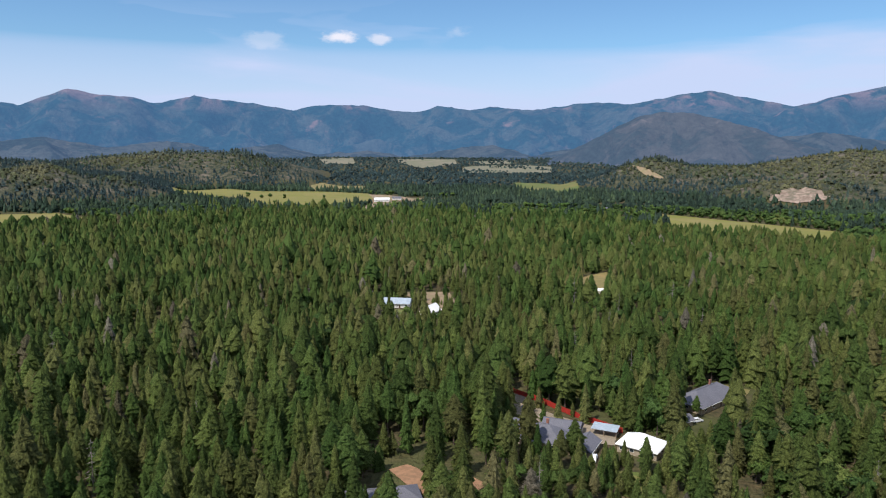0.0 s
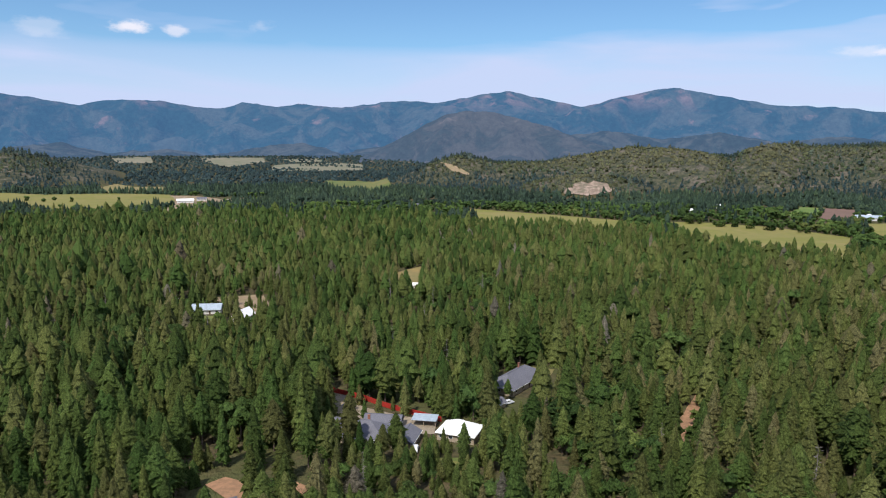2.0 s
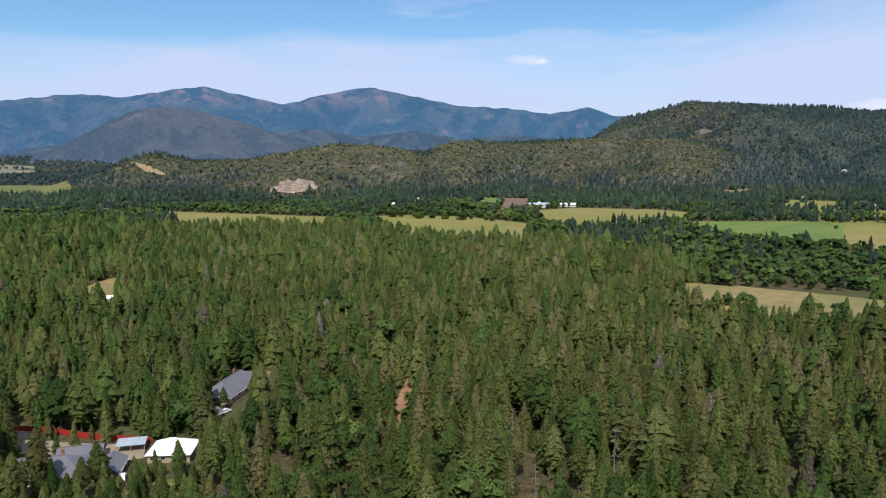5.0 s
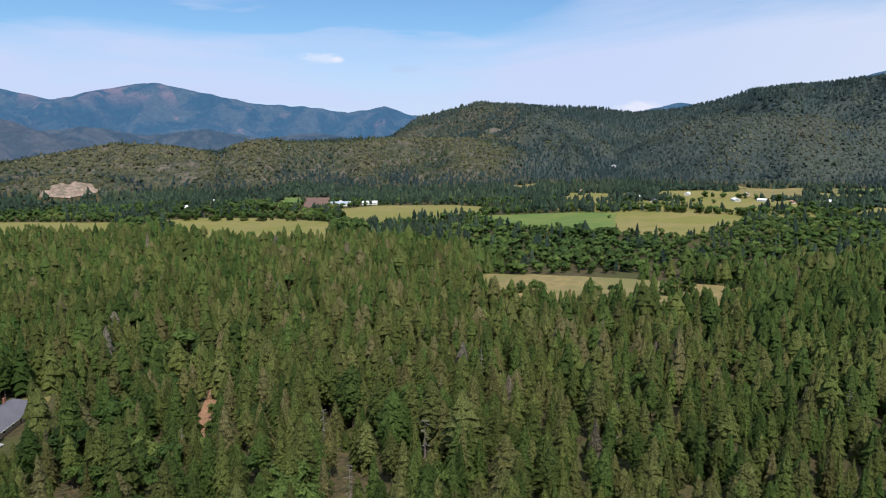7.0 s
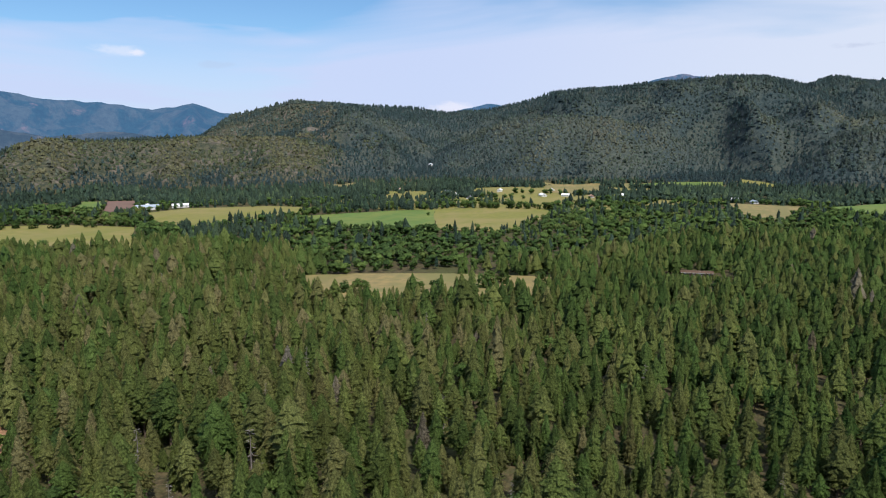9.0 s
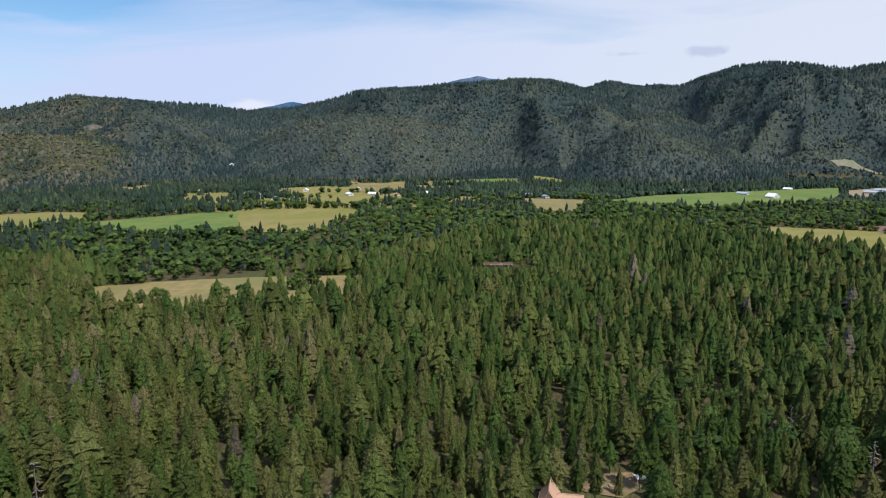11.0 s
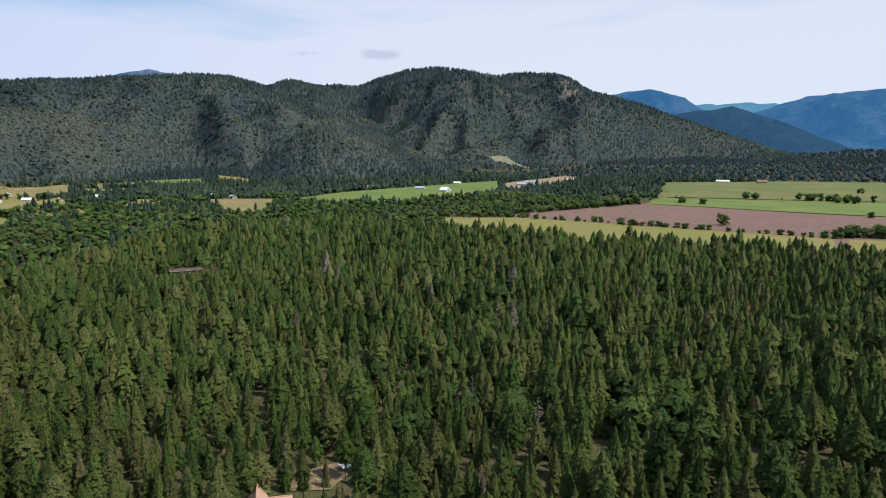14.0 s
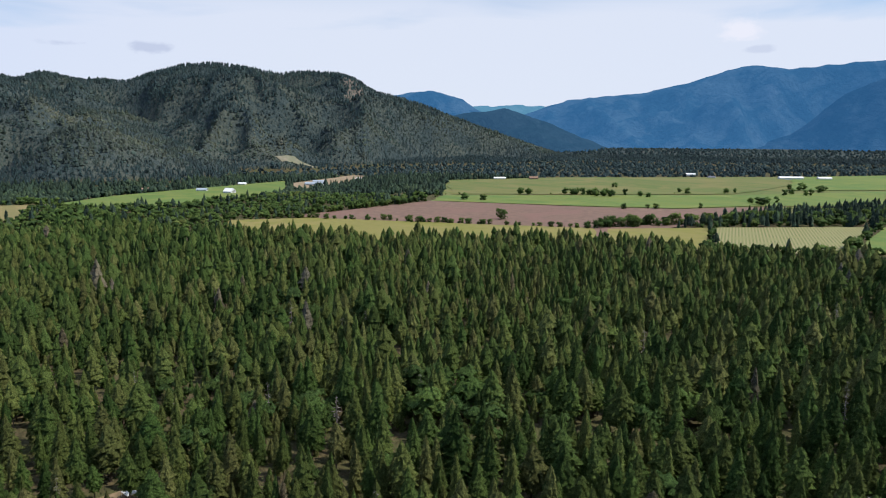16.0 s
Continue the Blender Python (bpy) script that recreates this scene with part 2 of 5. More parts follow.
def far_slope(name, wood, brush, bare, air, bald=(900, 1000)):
    """Mountains miles away, the backdrop of the place: the blue haze before them is a glow in the material."""
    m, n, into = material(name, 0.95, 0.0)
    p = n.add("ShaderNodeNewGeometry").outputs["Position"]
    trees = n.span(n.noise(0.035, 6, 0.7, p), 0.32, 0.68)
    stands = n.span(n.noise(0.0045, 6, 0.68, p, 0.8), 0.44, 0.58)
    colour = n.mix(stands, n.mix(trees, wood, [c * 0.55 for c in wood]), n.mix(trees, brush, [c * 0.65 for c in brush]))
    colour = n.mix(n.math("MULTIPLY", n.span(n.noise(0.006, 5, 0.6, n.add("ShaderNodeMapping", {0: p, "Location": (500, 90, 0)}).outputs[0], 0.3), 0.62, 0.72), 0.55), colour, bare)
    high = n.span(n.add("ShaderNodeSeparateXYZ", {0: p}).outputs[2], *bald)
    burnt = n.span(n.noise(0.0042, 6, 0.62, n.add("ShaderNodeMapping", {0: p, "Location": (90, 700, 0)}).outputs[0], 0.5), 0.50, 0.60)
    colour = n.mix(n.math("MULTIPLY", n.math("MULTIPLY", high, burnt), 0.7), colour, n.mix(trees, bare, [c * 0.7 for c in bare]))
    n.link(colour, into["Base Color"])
    # haze put in as an even blue emission over the whole slope
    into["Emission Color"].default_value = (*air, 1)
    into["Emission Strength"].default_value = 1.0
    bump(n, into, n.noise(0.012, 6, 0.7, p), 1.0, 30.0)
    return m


# last colour is each range's haze glow; woods and brush lean to blue too
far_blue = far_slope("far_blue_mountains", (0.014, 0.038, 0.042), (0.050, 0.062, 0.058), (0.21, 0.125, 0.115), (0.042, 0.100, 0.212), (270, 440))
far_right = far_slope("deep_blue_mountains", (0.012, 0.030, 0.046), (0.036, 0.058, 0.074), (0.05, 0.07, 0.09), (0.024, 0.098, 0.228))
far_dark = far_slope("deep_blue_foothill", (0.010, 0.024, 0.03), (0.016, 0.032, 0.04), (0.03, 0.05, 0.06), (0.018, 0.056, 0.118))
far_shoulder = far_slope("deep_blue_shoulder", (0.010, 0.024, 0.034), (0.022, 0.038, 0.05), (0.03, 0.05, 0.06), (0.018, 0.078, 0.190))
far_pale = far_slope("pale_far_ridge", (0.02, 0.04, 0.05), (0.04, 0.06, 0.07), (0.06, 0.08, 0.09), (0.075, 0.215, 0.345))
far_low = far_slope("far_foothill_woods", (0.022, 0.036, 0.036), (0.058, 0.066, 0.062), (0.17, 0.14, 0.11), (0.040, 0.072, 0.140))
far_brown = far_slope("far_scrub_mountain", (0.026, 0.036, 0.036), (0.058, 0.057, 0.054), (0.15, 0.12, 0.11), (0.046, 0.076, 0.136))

# ---- the lie of the land ----
TABLE = np.random.RandomState(7).rand(256, 256)


def lattice(x, y):
    xi, yi = np.floor(x).astype(int), np.floor(y).astype(int)
    u, v = x - xi, y - yi
    u, v = u * u * (3 - 2 * u), v * v * (3 - 2 * v)
    a, b = TABLE[xi % 256, yi % 256], TABLE[(xi + 1) % 256, yi % 256]
    c, d = TABLE[xi % 256, (yi + 1) % 256], TABLE[(xi + 1) % 256, (yi + 1) % 256]
    return (a + (b - a) * u) * (1 - v) + (c + (d - c) * u) * v


def rough_noise(x, y, size, octaves=4):
    """Fractal noise from -1 to 1, with features about `size` metres across."""
    total, gain, norm = 0.0, 1.0, 0.0
    for k in range(octaves):
        total = total + gain * (lattice(x / size * 2 ** k + 17.3 * k, y / size * 2 ** k + 9.1 * k) * 2 - 1)
        norm, gain = norm + gain, gain * 0.5
    return total / norm


class Range:
    """A chain of hills: the crest by bearing and slope above the drone's level, with its distance, and the foot's distance."""

    def __init__(self, crest, away, foot, trees=0.0, back=900.0, spur=0.34):
        self.az = [c[0] for c in crest]
        self.lift = [c[1] for c in crest]
        self.away, self.foot, self.trees, self.back, self.spur = away, foot, trees, back, spur

    def height(self, az, r, x, y):
        away = np.interp(az, *zip(*self.away))
        foot = np.interp(az, *zip(*self.foot)) + 90 * rough_noise(x, y, 420)
        top = EYE + away * np.tan(np.radians(np.interp(az, self.az, self.lift, -9, -9))) - self.trees
        s = np.clip((r - foot) / np.maximum(away - foot, 50), 0, 1)
        front = 0.45 * s + 0.55 * s * s * (3 - 2 * s)
        along = np.radians(az) * 2600 + 70 * rough_noise(x, y, 300, 2)
        gullies = 0.30 - 2.6 * np.abs(rough_noise(along + 31, r * 0.42 + 200 * self.spur, 640, 4))
        knolls = 0.26 - 1.9 * np.abs(rough_noise(x + 900, y - 400, 560, 5))
        front = front + self.spur * (gullies * s * (1 - s) ** 1.4 * 3.0 + 0.9 * knolls * (s * (1 - s)) ** 0.8 * 1.6)
        behind = 1 - np.clip((r - away) / self.back, 0, 1) ** 2 * 0.85
        z = np.maximum(top, 0) * np.where(r < away, np.maximum(front, 0.25 * s), behind)
        below = EYE + (top - EYE) * r / away - 16 * (1 - s)
        return np.where(r < away, np.minimum(z, np.maximum(below, 0)), z)


left_knoll = Range([(-60, 0.6), (-40, -0.6), (-31.5, -1.6), (-29, -1.3), (-26.5, -2.0), (-24, -2.2), (-21, -3.1), (-18, -4.2), (-16, -5.2)],
                   [(-60, 1650), (0, 1650)], [(-60, 1200), (-32, 1260), (-18, 1420)], 8)
left_hill = Range([(-50, 0.4), (-28.4, -1.01), (-24.7, -0.54), (-21.3, -0.25), (-15.6, -0.32), (-13.5, -0.75), (-10.1, -1.85), (-7, -3)],
                  [(-60, 2350), (0, 2350)], [(-60, 1900), (0, 1880)], 10)
scrub_ridge = Range([(7.5, -4.2), (10, -2.9), (11.3, -2.41), (14.4, -1.27), (16.2, -0.68), (19.4, -1.24), (22.9, -1.22), (26.7, -0.54), (29.6, 0.0),
                     (33.6, -0.17), (37, -0.68), (38, -0.15), (39.8, 0.25), (43.1, 0.1), (50.6, 0.38), (56.4, 0.36), (61.8, -0.55), (64, -1.66), (67, -3.2)],
                    [(8, 1850), (36, 1900), (45, 2050), (68, 2050)], [(8, 1480), (30, 1490), (45, 1540), (55, 1480), (66, 1650)], 9, 500, 0.75)
wooded_hills = Range([(45, -1.5), (50.1, 0.38), (52.2, 1.79), (55.1, 2.57), (57.3, 3.0), (59.5, 2.89), (62.2, 2.74), (66.5, 2.47), (69.1, 2.18), (72.3, 2.38),
                      (74.7, 2.9), (77.4, 3.6), (79.9, 3.85), (82.5, 4.04), (86.6, 4.35), (90.6, 4.56), (92.5, 4.41), (94.5, 3.93), (97, 2.9),
                      (100.1, 1.6), (103.6, 0.3), (106.7, -0.9), (109, -1.9), (112, -3.4)],
                     [(45, 2800), (75, 2850), (92, 2700), (104, 2400), (112, 2150)], [(45, 2000), (58, 1750), (64, 1700), (90, 1680), (97, 1560), (106, 1620), (112, 1800)], 10, 1000, 0.9)
rocky_mountain = Range([(90, 2.5), (95.4, 3.79), (96.9, 4.24), (99.6, 3.9), (102.2, 3.88), (104.4, 4.59), (106.1, 5.12), (108.3, 5.34), (110.4, 5.13),
                        (113.1, 4.66), (115.1, 4.9), (117.5, 4.78), (118.8, 4.38), (120.4, 3.52), (122.3, 3.0), (124.4, 2.35), (126.1, 1.75), (129.1, 0.67),
                        (132, -0.3), (135, -1.3), (138, -2.2)],
                       [(90, 3400), (120, 3350), (138, 3300)], [(90, 2300), (106, 2050), (115, 2150), (126, 2600), (138, 2900)], 10, 700, 1.0)
oak_spur = Range([(64, -3.2), (67, -1.6), (70, -0.1), (73, 1.2), (75.2, 1.75), (78.5, 1.95), (81.6, 1.7), (85, 0.85), (88, -0.1), (91, -1.5), (93, -2.8)],
                 [(64, 2150), (93, 2150)], [(64, 1750), (80, 1700), (93, 1750)], 8, 380, 0.45)
back_spur = Range([(96, 1.0), (99, 1.9), (102.1, 1.6), (104, 0.95), (106.3, 0.05), (110, -1.5), (113, -3.0)],
                  [(96, 2750), (113, 2600)], [(96, 2250), (113, 2150)], 9, 500, 0.5)
low_spur = Range([(93, -3.2), (95, -1.2), (97, 0.0), (99, 0.7), (101, 0.5), (104, -0.8), (107, -2.4), (109, -3.4)],
                 [(93, 1980), (109, 1950)], [(93, 1700), (97, 1560), (109, 1600)], 9, 400, 0.35)
mountain_spur = Range([(103, 0.2), (106, 2.1), (109, 3.3), (111, 3.4), (114, 2.2), (117, 0.9), (120, -0.5), (123, -2)],
                      [(103, 2950), (123, 2800)], [(103, 2350), (123, 2350)], 9, 450, 0.5)
quarry_bank = Range([(19, -4.2), (22, -3.1), (25, -2.55), (28, -2.5), (30.5, -3.0), (34, -4.2)], [(19, 1590), (34, 1590)], [(19, 1480), (34, 1480)], 0, 300, 0.1)
NEAR_RANGES = [left_knoll, left_hill, scrub_ridge, wooded_hills, rocky_mountain, oak_spur, back_spur, low_spur, mountain_spur, quarry_bank]
# tone of each chain of hills' cover, dark to light; the back ridges' shade is put in
COVER = np.array([0.16, -0.08, 0.10, -0.06, -0.24, 0.20, 0.02, -0.10, -0.16, 0.05])

far_range = Range([(-80, 3.5), (-50, 3.2), (-36, 3.4), (-31.5, 2.86), (-30.4, 2.63), (-27.4, 3.89), (-25.6, 3.52), (-23.2, 3.44), (-21.7, 3.0), (-18.9, 3.64),
                   (-15.5, 3.22), (-11.7, 2.73), (-10, 3.1), (-6.5, 3.18), (-3.8, 2.68), (-2, 2.6), (-0.4, 3.18), (2, 2.84), (3.8, 3.06), (7.1, 2.79),
                   (10.2, 3.22), (12.5, 3.41), (14.2, 3.18), (17.1, 3.69), (20.1, 4.17), (22.6, 3.63), (24.1, 3.28), (26, 2.93), (29.5, 3.75),
                   (32.4, 4.27), (35.1, 3.77), (39.8, 2.78), (41.5, 2.76), (44.4, 2.47), (46.8, 2.14), (49.7, 2.62), (51.7, 1.99), (56, 1.5), (69, 2.0), (72.5, 2.75),
                   (75, 2.2), (83, 3.9), (86.8, 4.75), (90, 4.2), (97, 2)],
                  [(-80, 4700), (100, 4700)], [(-80, 3850), (100, 3850)], 0, 600, 1.0)
far_spur = Range([(6, -2), (9.5, -0.61), (12.2, 0.73), (15.3, 2.37), (17, 2.6), (19.3, 2.5), (23.2, 1.4), (27.5, -0.11), (32, -1.6)],
                 [(6, 3750), (32, 3750)], [(6, 3150), (32, 3100)], 0, 500, 1.3)
far_foothills = Range([(-60, 0.2), (-40, 0.5), (-33, 0.1), (-29, 0.5), (-25, -0.2), (-21, 0.3), (-17, -0.3), (-13, 0.1), (-10, -0.7), (-6, -0.3), (-3, -0.9), (1, -0.2), (4, 0.1), (7, -0.6), (10, -0.2),
                       (24, 0.6), (28, 1.1), (32, 0.4), (36, 0.9), (40, 0.2), (44, 0.6), (48, 0.1), (54, -0.6)],
                      [(-60, 4150), (60, 4150)], [(-60, 3500), (60, 3500)], 0, 350, 1.2)
deep_range = Range([(112, 1.5), (118, 2.6), (122.8, 3.28), (124.9, 3.51), (127.3, 2.8), (128.3, 2.1), (130, 1.3), (132, 1.5), (133.5, 2.15), (135.3, 2.65), (136, 2.78), (138.3, 3.06), (140.8, 3.17),
                    (143.6, 3.76), (145.6, 4.29), (147.8, 5.03), (149.1, 5.11), (151.2, 4.77), (154.7, 5.01), (156.9, 5.1), (165, 4.6), (180, 3.6), (215, 3.0), (250, 2.4), (290, 3.0)],
                   [(112, 4700), (290, 4700)], [(112, 3900), (290, 3900)], 0, 600, 0.8)
deep_spur = Range([(120, -1), (125, 1.1), (127.6, 1.75), (129.55, 1.95), (130.66, 2.13), (132.2, 1.61), (134, 1.09), (136.6, -0.12), (138, -0.6), (141, -1.8)],
                  [(120, 4050), (141, 4050)], [(120, 3500), (141, 3450)], 0, 500, 0.9)
pale_ridge = Range([(120, 1.2), (126, 1.9), (128.4, 2.35), (129.5, 2.28), (130.9, 2.36), (132.2, 2.42), (133.6, 2.25), (136, 2.0), (142, 1)],
                   [(120, 4880), (142, 4880)], [(120, 4500), (142, 4500)], 0, 400, 0.2)
deep_shoulder = Range([(145, -1.6), (147.8, -0.81), (151.5, 0.12), (152.9, 1.3), (154.8, 3.01), (157, 3.96), (162, 4.2), (175, 2.6), (190, 1)],
                      [(145, 4350), (190, 4350)], [(145, 3650), (190, 3650)], 0, 300, 0.6)


def polar(x, y):
    az = np.degrees(np.arctan2(x, y))
    return np.where(az < -80, az + 360, az), np.hypot(x, y)


def apron(r):
    s = np.clip((r - 2900) / 1100, 0, 1)
    return 46 * s * s * (3 - 2 * s)


def swell(x, y, r):
    """Low rises on the far valley floor."""
    return 9 * np.maximum(rough_noise(x + 70, y, 520, 3), 0) * np.clip((r - 2900) / 700, 0, 1)


def terrain(x, y):
    x, y = np.asarray(x, float), np.asarray(y, float)
    az, r = polar(x, y)
    z = apron(r) + swell(x, y, r) + 1.2 * rough_noise(x, y, 160, 3) * np.clip(1 - r / 700, 0, 1)
    for hills in NEAR_RANGES:
        z = np.maximum(z, hills.height(az, r, x, y))
    return z


def mesh_object(name, verts, faces, mats, mat_index=None, tint=None, smooth=False, out=None):
    """A mesh straight from arrays of vertices and triangles or quads."""
    me = bpy.data.meshes.new(name)
    k = faces.shape[1]
    me.vertices.add(len(verts))
    me.vertices.foreach_set("co", np.ascontiguousarray(verts, dtype=np.float32).ravel())
    me.loops.add(faces.size)
    me.loops.foreach_set("vertex_index", np.ascontiguousarray(faces, dtype=np.int32).ravel())
    me.polygons.add(len(faces))
    me.polygons.foreach_set("loop_start", np.arange(len(faces), dtype=np.int32) * k)
    if mat_index is not None:
        me.polygons.foreach_set("material_index", np.ascontiguousarray(mat_index, dtype=np.int32))
    me.polygons.foreach_set("use_smooth", np.full(len(faces), smooth))
    if tint is not None:
        me.attributes.new("tint", "FLOAT", "POINT").data.foreach_set("value", np.ascontiguousarray(tint, dtype=np.float32))
    if out is not None:
        me.attributes.new("out", "FLOAT_VECTOR", "POINT").data.foreach_set("vector", np.ascontiguousarray(out, dtype=np.float32).ravel())
    for m in mats:
        me.materials.append(m)
    me.update(calc_edges=True)
    return new(name, me)


def polar_sheet(name, az, r, height, mat, smooth=True):
    a, d = np.meshgrid(np.radians(az), r, indexing="ij")
    x, y = d * np.sin(a), d * np.cos(a)
    v = np.stack([x, y, height(x, y)], -1).reshape(-1, 3)
    i, j = np.meshgrid(np.arange(len(az) - 1), np.arange(len(r) - 1), indexing="ij")
    q = (i * len(r) + j).ravel()
    faces = np.stack([q, q + 1, q + len(r) + 1, q + len(r)], 1)[:, ::-1]
    return mesh_object(name, v, faces, [mat], smooth=smooth)


def hill_ground():
    """Valley floor under the trees and scrubby, stony slopes."""
    m, n, into = material("ground_cover", 0.95, 0.1)
    p = n.add("ShaderNodeNewGeometry").outputs["Position"]
    floor = n.mix(n.span(n.noise(0.35, 5, 0.6, p), 0.3, 0.7), (0.045, 0.045, 0.024), (0.115, 0.088, 0.048))
    floor = n.mix(n.span(n.noise(0.03, 5, 0.6, p, 0.5), 0.4, 0.65), floor, (0.075, 0.080, 0.032))
    where = n.add("ShaderNodeSeparateXYZ", {0: p}).outputs
    speckle = n.span(n.noise(0.07, 5, 0.75, p), 0.38, 0.62)
    stand = n.span(n.noise(0.0055, 5, 0.62, p, 0.6), 0.40, 0.60)
    # wooded ground tinted bluish: haze put into the base colour
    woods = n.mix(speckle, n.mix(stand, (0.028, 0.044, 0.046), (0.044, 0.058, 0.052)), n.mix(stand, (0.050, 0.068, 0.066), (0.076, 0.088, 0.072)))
    brush = n.mix(speckle, (0.032, 0.042, 0.028), (0.088, 0.086, 0.054))
    stones = n.span(n.noise(0.024, 6, 0.75, p, 0.4), 0.50, 0.62)
    brush = n.mix(n.math("MULTIPLY", stones, 0.42), brush, n.mix(speckle, (0.14, 0.112, 0.098), (0.25, 0.198, 0.172)))
    ridge = n.span(n.math("SUBTRACT", where[1], n.math("MULTIPLY", where[0], 0.56)), -60.0, 60.0)
    slope = n.mix(ridge, woods, brush)
    z = n.add("ShaderNodeSeparateXYZ", {0: p}).outputs[2]
    n.link(n.mix(n.span(z, 6.0, 22.0), floor, slope), into["Base Color"])
    bump(n, into, n.noise(0.06, 5, 0.7, p), 1.0, 6.0)
    return m


RINGS = np.concatenate([[0, 40, 80], np.geomspace(110, 1300, 60), np.arange(1322, 3700, 24), np.arange(3700, 4960, 120)])
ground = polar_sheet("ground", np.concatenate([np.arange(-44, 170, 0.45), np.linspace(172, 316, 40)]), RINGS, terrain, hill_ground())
tagged(ground, "valley floor and wooded scrubby hills", "ground", kind="structure")


def raised(hills, rough):
    def height(x, y):
        az, r = polar(x, y)
        z = hills.height(az, r, x, y)
        return np.where(z > 0.5, z + rough * rough_noise(x, y, 60, 4) * np.clip(z / 60, 0, 1), -30)
    return height


FAR_RINGS = np.concatenate([np.arange(3000, 4300, 40), np.arange(4300, 4960, 27)])
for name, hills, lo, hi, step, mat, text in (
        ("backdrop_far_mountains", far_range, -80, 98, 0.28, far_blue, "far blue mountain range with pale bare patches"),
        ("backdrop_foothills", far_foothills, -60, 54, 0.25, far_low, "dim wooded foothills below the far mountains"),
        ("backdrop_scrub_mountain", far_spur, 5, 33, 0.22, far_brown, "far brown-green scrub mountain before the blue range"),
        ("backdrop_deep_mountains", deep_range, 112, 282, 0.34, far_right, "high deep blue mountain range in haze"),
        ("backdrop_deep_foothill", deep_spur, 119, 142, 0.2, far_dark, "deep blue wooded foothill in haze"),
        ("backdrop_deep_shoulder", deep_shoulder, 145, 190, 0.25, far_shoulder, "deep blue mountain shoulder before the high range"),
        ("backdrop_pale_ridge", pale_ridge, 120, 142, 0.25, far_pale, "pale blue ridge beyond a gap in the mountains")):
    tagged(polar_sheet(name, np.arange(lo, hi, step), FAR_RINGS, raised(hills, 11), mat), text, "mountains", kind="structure")

